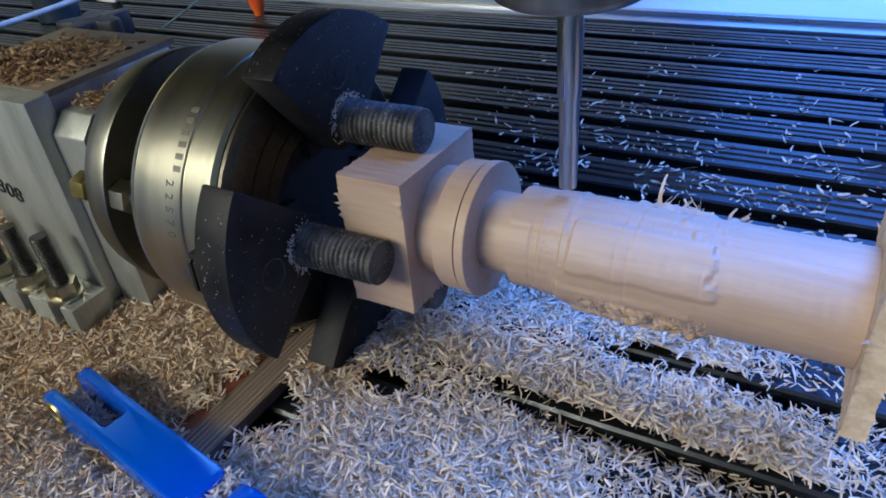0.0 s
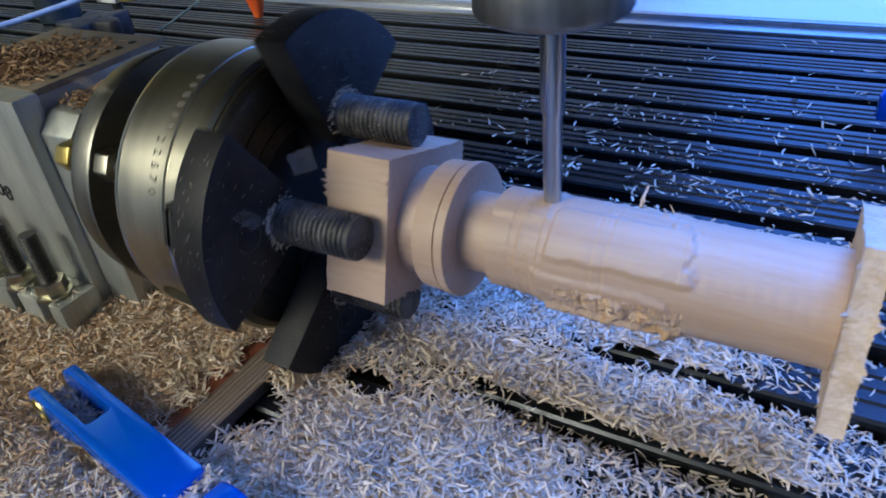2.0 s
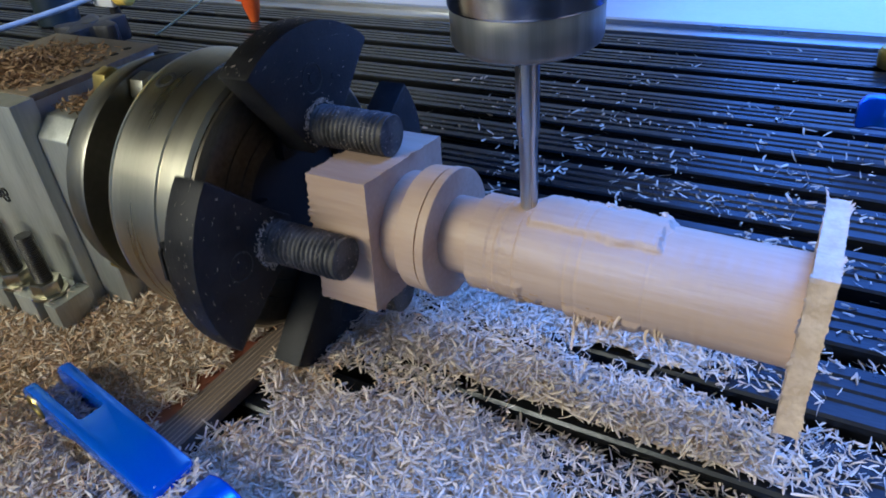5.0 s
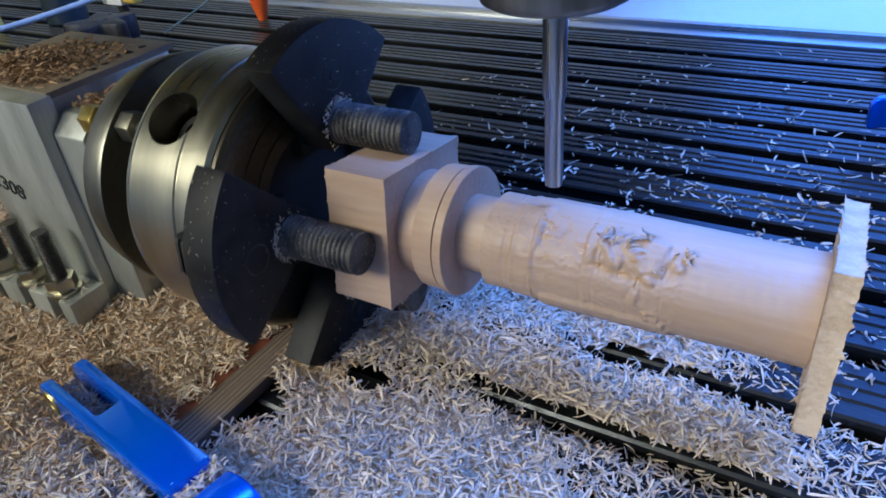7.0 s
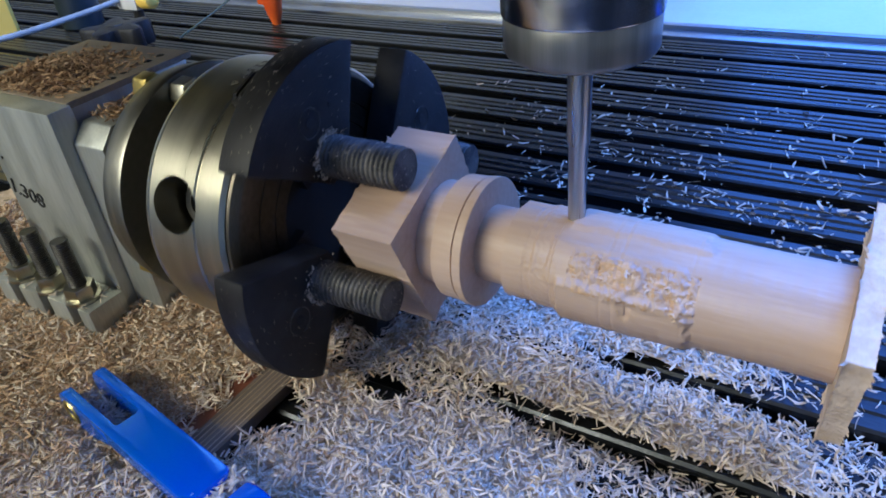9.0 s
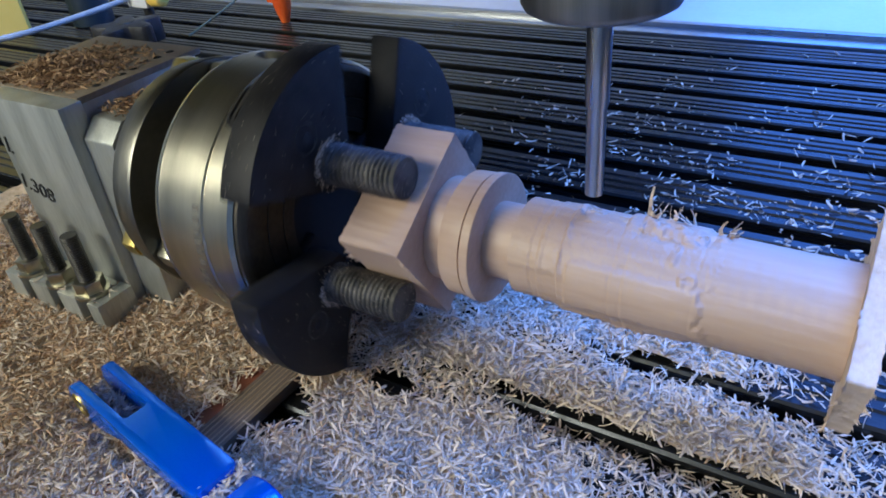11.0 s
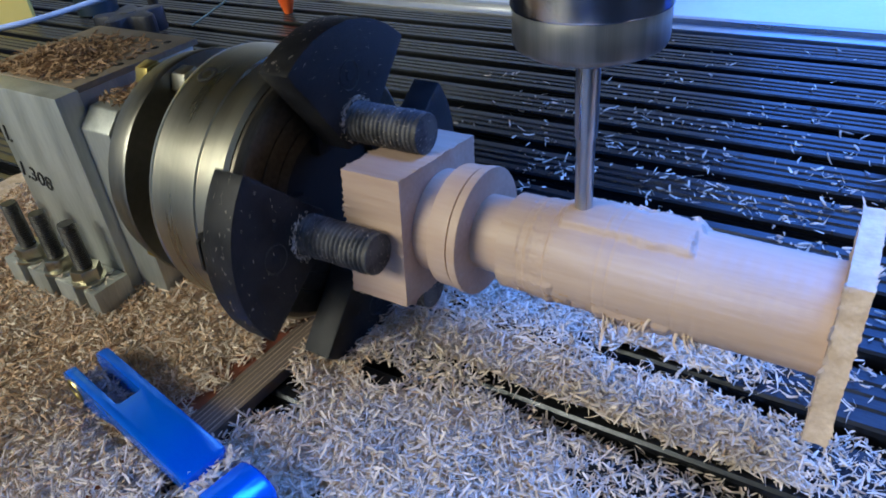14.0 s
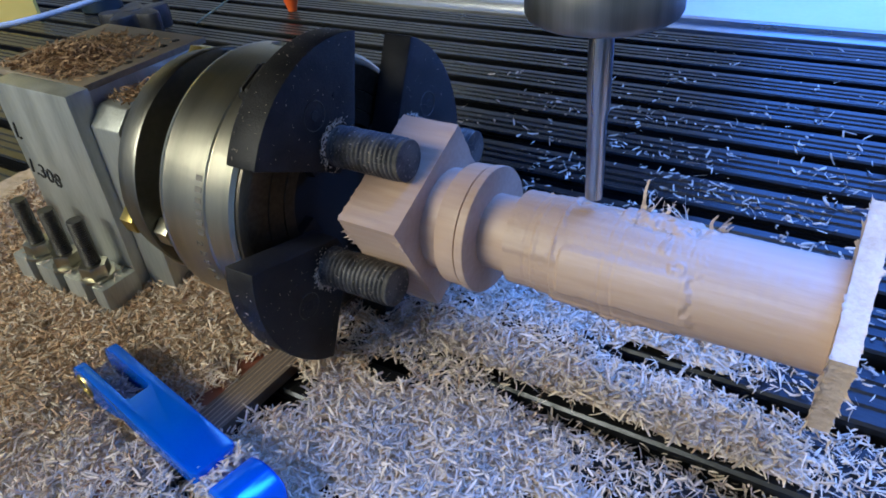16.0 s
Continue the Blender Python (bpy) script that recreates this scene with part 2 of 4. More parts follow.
def tube(points, r, segs=12):
    cu = bpy.data.curves.new("tube", "CURVE")
    cu.dimensions, cu.bevel_depth, cu.bevel_resolution = "3D", r, 3
    sp = cu.splines.new("BEZIER")
    sp.bezier_points.add(len(points) - 1)
    for b, p in zip(sp.bezier_points, points):
        b.co, b.handle_left_type, b.handle_right_type = p, "AUTO", "AUTO"
    cu.use_fill_caps = True
    ob = bpy.data.objects.new("tube", cu)
    scene.collection.objects.link(ob)
    bpy.context.view_layer.update()
    me = bpy.data.meshes.new_from_object(ob.evaluated_get(bpy.context.evaluated_depsgraph_get()))
    bm = bmesh.new()
    bm.from_mesh(me)
    bpy.data.objects.remove(ob)
    bpy.data.meshes.remove(me)
    return bm


def lettering(text, size, depth=0.0002):
    cu = bpy.data.curves.new("lettering", "FONT")
    cu.body, cu.size, cu.extrude, cu.resolution_u = text, size, depth, 4
    ob = bpy.data.objects.new("lettering", cu)
    scene.collection.objects.link(ob)
    bpy.context.view_layer.update()
    me = bpy.data.meshes.new_from_object(ob.evaluated_get(bpy.context.evaluated_depsgraph_get()))
    bm = bmesh.new()
    bm.from_mesh(me)
    bpy.data.objects.remove(ob)
    bpy.data.meshes.remove(me)
    return bm


# ---- the machine bed ----
PITCH, SLOT = 0.0445, 0.0118
BED_X0, BED_X1 = -1.1, 0.95


def rail_profile():
    """Cross section of one rail between two slots: top with fine grooves, undercut below."""
    w = PITCH - SLOT
    pts = [(0, -0.004), (0, -0.0012), (0.0012, 0)]
    for k in (0.27, 0.5, 0.73):
        c = k * w
        pts += [(c - 0.0019, 0), (c - 0.0011, -0.0011), (c + 0.0011, -0.0011), (c + 0.0019, 0)]
    pts += [(w - 0.0012, 0), (w, -0.0012), (w, -0.004), (w - 0.005, -0.005), (w - 0.005, -0.014), (0.005, -0.014), (0.005, -0.005)]
    return pts


def build_bed():
    bed = holder("machine_bed", pose(0, 0, 0), "black anodised aluminium T-slot machine bed strewn with shavings", "machine bed", kind="structure")
    bm = bmesh.new()
    pts = rail_profile()
    a = [bm.verts.new((BED_X0, y, z)) for y, z in pts]
    b = [bm.verts.new((BED_X1, y, z)) for y, z in pts]
    bm.faces.new(a), bm.faces.new(b)
    for i in range(len(pts)):
        j = (i + 1) % len(pts)
        bm.faces.new((a[i], a[j], b[j], b[i]))
    me = mesh_from(bm, "rail", BED, True, 25)
    for k in range(-8, 10):
        ob = new("rail", me)
        ob.parent = bed
        ob.location = (0, k * PITCH, 0)
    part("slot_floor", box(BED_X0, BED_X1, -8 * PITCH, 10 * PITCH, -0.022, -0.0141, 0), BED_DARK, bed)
    # silver edge rail along the far side of the bed
    y1 = 10 * PITCH - SLOT
    edge = holder("edge_rail", pose(0, 0, 0), "bare aluminium rail along the far edge of the bed", "rail", kind="structure")
    part("rail_base", box(BED_X0, BED_X1, y1 + 0.012, y1 + 0.032, -0.02, 0.0, 0.0015), RAIL_SILVER, edge)
    part("rail_lip", box(BED_X0, BED_X1, y1 + 0.0325, y1 + 0.042, -0.02, 0.004, 0.0015), RAIL_SILVER, edge)


build_bed()


# ---- the room round the machine ----
def build_room():
    part("ledge", box(-1.6, 2.2, 0.484, 1.26, -0.06, -0.012, 0.004), WHITE)
    tagged(bpy.data.objects["ledge"], "white painted ledge beyond the machine bed under the window", "ledge", kind="structure")
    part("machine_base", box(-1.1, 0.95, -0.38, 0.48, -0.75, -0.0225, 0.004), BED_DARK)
    tagged(bpy.data.objects["machine_base"], "dark machine base under the bed", "machine base", kind="structure")
    part("floor", box(-2.6, 2.6, -2.2, 1.4, -0.8, -0.75, 0), FLOORM)
    tagged(bpy.data.objects["floor"], "grey concrete workshop floor", "floor", kind="structure")
    bm = box(-2.6, 0.20, -2.2, 1.4, 1.84, 1.89, 0)
    box(1.20, 2.6, -2.2, 1.4, 1.84, 1.89, 0, bm)
    box(0.20, 1.20, -2.2, -0.20, 1.84, 1.89, 0, bm)
    box(0.20, 1.20, 0.80, 1.4, 1.84, 1.89, 0, bm)
    part("ceiling", bm, WALL, smooth=False)
    tagged(bpy.data.objects["ceiling"], "plain ceiling with an opening for the assumed overhead lamp", "ceiling", kind="structure")
    bm = box(-2.6, 0.02, 1.3, 1.4, -0.75, 1.84, 0)
    box(1.26, 2.6, 1.3, 1.4, -0.75, 1.84, 0, bm)
    box(0.02, 1.26, 1.3, 1.4, -0.75, 0.30, 0, bm)
    box(0.02, 1.26, 1.3, 1.4, 1.18, 1.84, 0, bm)
    tagged(part("wall_north", bm, WALL, smooth=False), "cream wall with a window opening", "wall", kind="structure")
    # this wall's opening is made up for the front fill lamp
    bm = box(-2.6, -1.7, -2.2, -2.1, -0.75, 1.84, 0)
    box(-0.2, 2.6, -2.2, -2.1, -0.75, 1.84, 0, bm)
    box(-1.7, -0.2, -2.2, -2.1, -0.75, 0.92, 0, bm)
    box(-1.7, -0.2, -2.2, -2.1, 1.78, 1.84, 0, bm)
    tagged(part("wall_south", bm, WALL, smooth=False), "cream wall with a window opening", "wall", kind="structure")
    tagged(part("wall_west", box(-2.7, -2.6, -2.2, 1.4, -0.75, 1.84, 0), WALL), "cream wall", "wall", kind="structure")
    tagged(part("wall_east", box(2.6, 2.7, -2.2, 1.4, -0.75, 1.84, 0), WALL), "cream wall", "wall", kind="structure")

    # unseen beam added across the bed, above the view, to shade the headstock side
    tagged(part("shade_beam", box(-0.14, 0.180, -0.165, 0.62, 0.216, 0.40, 0.004), BLACK_PLASTIC), "unseen dark beam added over the bed to shade the headstock side", "gantry", kind="structure")


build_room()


# ---- headstock ----
def build_headstock():
    hs = holder("headstock", pose(-0.02, -0.03, 0), "brushed aluminium rotary headstock block with shavings on its dusty top", "headstock")
    T = pose(0.02, 0.03, 0)
    FY = -0.072

    def sub(name, bm, mat, label=""):
        return part(name, bm, mat, hs, label, T)

    side = sub("side_plate", box(-0.050, 0.0105, FY, FY + 0.012, 0.0, 0.112, 0.0012), BRUSHED, "brushed aluminium side plate with handwritten black marks")
    sub("core", box(-0.046, 0.0035, FY + 0.0122, 0.012, 0.0, 0.1085, 0.001), BRUSHED)
    sub("top_plate", box(-0.075, 0.0065, FY + 0.0122, 0.0135, 0.1087, 0.112, 0.0008), TOP_DUSTY, "dusty aluminium top plate")
    # foot with open slots for the clamp studs
    for x0, x1 in ((0.0032, 0.0125), (-0.0205, -0.0052), (-0.0447, -0.0285), (-0.066, -0.053)):
        sub("foot_tab", box(x0, x1, -0.0925, FY - 0.0002, 0.0, 0.0195, 0.0012), BRUSHED)
    sub("base_flange", box(-0.066, 0.0105, -0.0765, FY - 0.0004, 0.0, 0.0192, 0.0006), BRUSHED)
    # chamfered bearing housing towards the spindle
    pts = [(-0.066, 0.0), (-0.066, 0.096), (-0.058, 0.104), (-0.002, 0.104), (0.005, 0.098), (0.005, 0.0)]
    sub("bearing_housing", prism(pts, 0.0108, 0.031, 0.001, lambda u, v, w: (w, u, v)), BRUSHED)
    # dark disc on the housing face, drawn for a shaded recess
    sub("bearing_recess", lathe([(0.0311, 0.0335), (0.0316, 0.0330), (0.0316, 0.005)], 48), BLACK_VOID).matrix_basis = T @ pose(0, -0.0295, 0.069)
    # black discs for the shade in round holes along the top plate's edge
    for x, y in ((0.001, -0.045), (0.000, -0.030), (-0.001, -0.022), (-0.003, -0.006), (-0.004, 0.003), (-0.012, -0.052), (-0.026, -0.054)):
        sub("screw_hole", lathe([(0.1121, 0.0022), (0.1123, 0.0018)], 14, "z"), BLACK_VOID).matrix_basis = T @ pose(x, y, 0)
    # handwriting
    for text, x, z, size, lean in (("1.308", -0.0490, 0.0645, 0.0115, -14), ("I.", -0.0475, 0.0835, 0.012, -12)):
        bm = lettering(text, size)
        ob = part("handwriting", bm, INK, side, "black handwritten marks", pose(x, FY - 0.0003, z, 90, 0, 0) @ pose(0, 0, 0, 0, 0, lean), smooth=False)
    return hs


build_headstock()


def build_clamp_studs():
    st = holder("clamp_stud", pose(0, 0, 0), "black threaded stud with steel nut clamping the headstock foot", "stud", "studs along the headstock foot")
    part("rod", thread(0.053, 0.0041, 0.00125, 20, "z"), STEEL_DARK, st, "black threaded rod")
    part("nut", hexagon(0.0128, 0.0215, 0.0280), STEEL, st, "bright steel hexagon nut", pose(0, 0, 0, 0, 0, 12))
    part("washer", lathe([(0.0197, 0.0082), (0.0198, 0.0084), (0.0212, 0.0084), (0.0214, 0.008)], 32, "z"), STEEL, st, "bright steel washer")
    st.matrix_basis = pose(-0.001, -0.0846, 0)
    copy_thing(st, pose(-0.0247, -0.0846, 0, 0, 0, 25))
    copy_thing(st, pose(-0.0490, -0.0846, 0, 0, 0, 50))


build_clamp_studs()

# ---- chuck, keyed about its axis ----
AX = 0.1


def at_axis(turn):
    return pose(AX, -0.0302, 0.069, turn, -0.286, -0.842)


def shift(profile):
    return [(x - AX, r) for x, r in profile]


def polar(angle):
    """Maps radial, sideways, along to a place in the turning frame."""
    c, s = math.cos(radians(angle)), math.sin(radians(angle))
    return lambda u, v, w: (w - AX, u * c - v * s, u * s + v * c)


def cut(bm, cutters):
    """Real holes through a solid."""
    body = bpy.data.objects.new("solid", mesh_from(bm, "solid", STEEL))
    scene.collection.objects.link(body)
    made = [body]
    for c in cutters:
        co = bpy.data.objects.new("cutter", mesh_from(c, "cutter", STEEL))
        scene.collection.objects.link(co)
        mod = body.modifiers.new("hole", "BOOLEAN")
        mod.object, mod.operation, mod.solver = co, "DIFFERENCE", "EXACT"
        made.append(co)
    bpy.context.view_layer.update()
    me = bpy.data.meshes.new_from_object(body.evaluated_get(bpy.context.evaluated_depsgraph_get()))
    out = bmesh.new()
    out.from_mesh(me)
    for o in made:
        bpy.data.objects.remove(o)
    return out


def sliver(bm, at, along, out, ln, wd):
    """One tiny three-sided splinter lying on a surface."""
    side = along.cross(out).normalized() * wd
    a = [bm.verts.new(at - along * ln / 2 + q) for q in (side * 0.5, -side * 0.5, out * wd * 0.7)]
    b = [bm.verts.new(at + along * ln / 2 + q * 0.6) for q in (side, -side, out * wd)]
    for i in range(3):
        bm.faces.new((a[i], a[(i + 1) % 3], b[(i + 1) % 3], b[i]))
    bm.faces.new(a), bm.faces.new(b)


def jaw_dust(seed):
    """Dust packed round the pin's root, strewn over the face and the outer wall."""
    rnd, bm = random.Random(40 + seed), bmesh.new()
    X, ZERO = Vector((1, 0, 0)), Vector((0, 0, 0))

    def put(at, out, ln, wd):
        d = Vector((rnd.gauss(0, 1), rnd.gauss(0, 1), rnd.gauss(0, 1)))
        d = (d - out * d.dot(out) * 0.85).normalized()
        sliver(bm, at, d, out, ln, wd)

    for _ in range(170):
        t, r = rnd.gauss(0.3, 0.9), 0.0086 + abs(rnd.gauss(0, 0.0011))
        put(Vector((abs(rnd.gauss(0, 0.0006)), 0.0346 + r * math.cos(t), r * math.sin(t))), X, rnd.uniform(0.0004, 0.0014), rnd.uniform(0.0002, 0.0004))
    for _ in range(45):
        t, r = radians(rnd.uniform(-36, 36)), 0.054 * math.sqrt(rnd.uniform(0.16, 1))
        at = Vector((0.0001, 0.019 + r * math.cos(t), r * math.sin(t)))
        if (at - Vector((0, 0.0346, 0))).length > 0.009:
            put(at, X, 0.0002 + 0.001 * rnd.random() ** 3, rnd.uniform(0.0001, 0.0002))
    for _ in range(50):
        t = radians(rnd.uniform(-38, 38))
        out = Vector((0, math.cos(t), math.sin(t)))
        put(Vector((-rnd.uniform(0.0008, 0.0135), 0.019, 0)) + out * 0.0543, out, 0.0003 + 0.0012 * rnd.random() ** 3, rnd.uniform(0.0001, 0.00022))
    for _ in range(70):
        x, t = rnd.uniform(0.001, 0.030), rnd.uniform(0, 2 * math.pi)
        out = Vector((0, math.cos(t), math.sin(t)))
        put(Vector((x, 0.0346, 0)) + out * 0.0081, out, rnd.uniform(0.0002, 0.0008), rnd.uniform(0.0001, 0.0002))
    return bm


def build_chuck():
    ch = holder("lathe_chuck", at_axis(0), "steel four-jaw lathe chuck with blackened fan-shaped jaws gripping the wood", "chuck")
    part("back_flange", lathe(shift([(0.0415, 0.030), (0.0418, 0.0505), (0.0428, 0.0520), (0.0555, 0.0545), (0.0568, 0.0540), (0.0572, 0.030)])), FLANGE, ch, "turned steel back flange")
    part("hub", lathe(shift([(0.0570, 0.036), (0.0775, 0.036)])), STEEL_DARK, ch)
    part("spindle_neck", lathe(shift([(0.0318, 0.022), (0.0420, 0.022)])), STEEL_DARK, ch)
    for k in range(3):
        at = pose(0, 0, 0, 63 + 120 * k) @ pose(0, 0.0468, 0)
        bolt = part("flange_bolt", lathe(shift([(0.0330, 0.0030), (0.0570, 0.0030), (0.0770, 0.0030)]), 16), STEEL, ch, "", at)
        part("bolt_head", hexagon(0.0115, 0.0330 - AX, 0.0412 - AX), BRASS, bolt, "brass hexagon bolt head", pose(0, 0, 0, 0, 90, 0))
        part("lock_nut", hexagon(0.0120, 0.0576 - AX, 0.0655 - AX), STEEL, bolt, "steel hexagon nut", pose(0, 0, 0, 0, 90, 0))
    body = lathe(shift([(0.0772, 0.030), (0.0774, 0.0570), (0.0785, 0.0584), (0.0800, 0.0588), (0.0803, 0.0584), (0.0808, 0.0588), (0.1045, 0.0588), (0.1050, 0.0581), (0.1058, 0.0581), (0.1062, 0.0586), (0.1180, 0.0586), (0.1196, 0.0572), (0.1198, 0.030)]), 128)
    holes = [lathe([(0.036, 0.0112), (0.08, 0.0112)], 40, "x") for _ in range(2)]
    for hb, a in zip(holes, (0, 180)):
        bmesh.ops.transform(hb, matrix=pose(0, 0, 0, a) @ pose(0.0945 - AX, 0, 0, 0, 0, 90), verts=hb.verts)
    part("chuck_body", cut(body, holes), STEEL, ch, "turned steel body with key holes")
    for a in (0, 180):
        ring = lathe([(0.0375, 0.0085), (0.046, 0.0085), (0.0465, 0.0078), (0.0465, 0.0050), (0.040, 0.0048)], 32)
        part("key_socket", ring, STEEL_DARK, ch, "", pose(0, 0, 0, a) @ pose(0.0945 - AX, 0, 0, 0, 0, 90))
    front = lathe(shift([(0.1199, 0.0300), (0.1199, 0.0568), (0.1212, 0.0566), (0.1234, 0.0544), (0.1237, 0.0535), (0.1237, 0.0442), (0.1233, 0.0440), (0.1233, 0.0437), (0.1238, 0.0435), (0.1240, 0.0362),
                          (0.1236, 0.0360), (0.1236, 0.0357), (0.1241, 0.0355), (0.1242, 0.0300), (0.1202, 0.0290)]), 128)
    part("front_ring", front, FACE, ch, "dark brown front face with scribed rings")
    part("bore", lathe(shift([(0.1203, 0.0285), (0.1215, 0.0285), (0.1216, 0.001)]), 48), BLACK_VOID, ch)
    # stamped digits round the body, one set still legible
    for i, digit in enumerate("22570"):
        part("stamped_digit", lettering(digit, 0.0052, 0.0001), STAMP, ch, "", pose(0, 0, 0, -71 + 4.6 * i - 90) @ pose(0.0975 - AX, 0, 0.05886) @ pose(0, 0, 0, 0, 0, -90) @ pose(-0.0015, 0, 0), smooth=False)
    for i in range(6):
        part("stamped_bar", box(0.1000 - AX, 0.1035 - AX, -0.0011, 0.0011, 0.0, 0.00015, 0), STAMP, ch, "", pose(0, 0, 0, -98 + 4.3 * i - 90) @ pose(0, 0, 0.05882), smooth=False)
    part("stamped_ring", lathe([(0.0, 0.0024), (0.0002, 0.0034), (0.0002, 0.0034), (0.0, 0.0044)], 28, "z", False), INK, ch, "black ring mark", pose(0, 0, 0, 70 - 90) @ pose(0.0872 - AX, 0, 0.0588))
    # jaws
    for k in range(4):
        a = 45 + 90 * k
        fr = polar(a)
        pts, apex, R, half = [], 0.019, 0.0543, 39.7
        pts += [(0.0245, 0.0062), (0.0245, -0.0062), (0.030, -0.0098)]
        n = 22
        for i in range(n + 1):
            t = radians(-half + 2 * half * i / n)
            pts.append((apex + R * math.cos(t), R * math.sin(t)))
        pts.append((0.030, 0.0098))
        jb = prism([(0.020, -0.0085), (0.066, -0.0085), (0.066, 0.0085), (0.020, 0.0085)], 0.1150, 0.1261, 0.0008, fr)
        jaw = part("jaw", prism(pts, 0.1262, 0.1402, 0.0009, fr), JAW, ch, "blackened steel fan-shaped jaw speckled with dust")
        part("jaw_base", jb, JAW, jaw)
        for i in range(4):
            part("rack_tooth", prism([(0.0661, -0.007), (0.0676, -0.006), (0.0676, 0.006), (0.0661, 0.007)], 0.1156 + 0.0027 * i, 0.1171 + 0.0027 * i, 0.0003, fr), STEEL_DARK, jaw)
        # black discs on the jaw face for the shade in its screw holes
        for u, v, r in ((0.0532, 0.0018, 0.0021), (0.0511, -0.0108, 0.0012)):
            part("screw_hole", lathe([(0, r), (0.0002, r * 0.9)], 18), BLACK_VOID, jaw, "", pose(0, 0, 0, a) @ pose(0.1403 - AX, u, v))
        part("scribed_ring", lathe([(0, 0.0054), (0.0002, 0.0055), (0.0002, 0.0057), (0, 0.0058)], 36, "x", False), STEEL_DARK, jaw, "", pose(0, 0, 0, a) @ pose(0.1402 - AX, 0.0532, 0.0018))
        part("grip_pin", thread(0.0335, 0.0084, 0.0021, 30, "x", 0.03, k), PIN, jaw, "blackened threaded grip pin", pose(0, 0, 0, a) @ pose(0.1398 - AX, 0.0346, 0))
        dust = jaw_dust(k)
        part("caught_dust", dust, CHIP, jaw, "wood dust and slivers caught on the jaw", pose(0, 0, 0, a) @ pose(0.1402 - AX, 0, 0), smooth=False)
    return ch


CHUCK = build_chuck()


# ---- turned and carved workpiece ----
def build_workpiece():
    wp = holder("wooden_workpiece", at_axis(0), "pale maple blank, part-carved, with raw square ends", "workpiece")
    rnd = random.Random(5)

    def square(half, x0, x1, mat, name, label, rough, torn):
        """A sawn square slab, flat on its faces, with torn fibres along the edges of its front."""
        bm = bmesh.new()
        n, loops = 60, []
        rows = (0.0, 0.03, 0.12, 0.4, 0.7, 0.88, 0.97, 1.0)
        ends = (1.0, 0.5, 0.25, 0.2, 0.2, 0.3, 0.6, 1.0)
        for f, end in zip(rows, ends):
            x = x0 + (x1 - x0) * f - AX
            ring = []
            for side in range(4):
                for i in range(n):
                    u = -half + 2 * half * i / n
                    p = Vector((x, half, u)) if side == 0 else Vector((x, -u, half)) if side == 1 else Vector((x, -half, -u)) if side == 2 else Vector((x, u, -half))
                    q = noise.noise(p * 900) * 0.5 + noise.noise(p * 2100 + Vector((3, 1, 7))) * 0.5
                    big = max(0.0, noise.noise(p * 170 + Vector((9, 2, 4))) - 0.05)
                    push = (q * rough * 0.35 + abs(q) * torn * (0.25 + 2.0 * big)) * end
                    p.y *= 1 + push / half
                    p.z *= 1 + push / half
                    p.x += (0.6 * push if f > 0.9 else -0.4 * push if f < 0.05 else 0.0) * (1 + big)
                    ring.append(bm.verts.new(p))
            loops.append(ring)
        k = 4 * n
        for x, at in ((x0, 0), (x1, len(loops))):
            inner = []
            for v in loops[0 if at == 0 else -1]:
                inner.append(bm.verts.new((x - AX, v.co.y * 0.95, v.co.z * 0.95)))
            loops.insert(0, inner) if at == 0 else loops.append(inner)
        for r0, r1 in zip(loops, loops[1:]):
            for i in range(k):
                bm.faces.new((r0[i], r0[(i + 1) % k], r1[(i + 1) % k], r1[i]))
        bm.faces.new(loops[0]), bm.faces.new(loops[-1])
        bmesh.ops.rotate(bm, verts=bm.verts, cent=(0, 0, 0), matrix=Matrix.Rotation(radians(45), 3, "X"))
        return part(name, bm, mat, wp, label)

    square(0.0262, 0.1525, 0.1782, WOOD, "grip_block", "square raw end held by the jaw pins", 0.0003, 0.0055)
    part("shoulder", lathe(shift([(0.1784, 0.0150), (0.1784, 0.0204), (0.1866, 0.0204), (0.1866, 0.0150)]), 96), WOOD, wp)
    part("collar", lathe(shift([(0.1868, 0.0150), (0.1868, 0.0238), (0.1871, 0.0240), (0.1950, 0.0243), (0.1951, 0.0233), (0.1957, 0.0233), (0.1958, 0.0247), (0.1990, 0.0249), (0.1993, 0.0247), (0.1993, 0.0100)]), 128), WOOD, wp, "turned collar with a fine groove")
    part("neck", lathe(shift([(0.1990, 0.0144), (0.2122, 0.0146)]), 96), WOOD, wp)
    # carved barrel: plain turned surface with two half-cut relief patches
    NX, NT = 320, 220
    X0, X1 = 0.2115, 0.3172
    bm = bmesh.new()

    def soft(v, edge):
        return min(1.0, max(0.0, v / edge + 0.5))

    def ease(v, edge):
        q = soft(v, edge)
        return q * q * (3 - 2 * q)

    # scooped tear-outs: place, angle, length, width, depth
    scoops = ((0.2330, -178, 0.0050, 0.0022, 0.0010), (0.2392, 176, 0.0060, 0.0020, 0.0007), (0.2535, -164, 0.0062, 0.0026, 0.0011), (0.2600, -158, 0.0045, 0.0040, 0.0010), (0.2655, -150, 0.0058, 0.0024, 0.0009),
              (0.2735, -166, 0.0050, 0.0030, 0.0011), (0.2450, -14, 0.0060, 0.0022, 0.0009), (0.2620, -8, 0.0050, 0.0034, 0.0010), (0.2700, 6, 0.0060, 0.0024, 0.0010), (0.2560, 24, 0.0050, 0.0030, 0.0011))

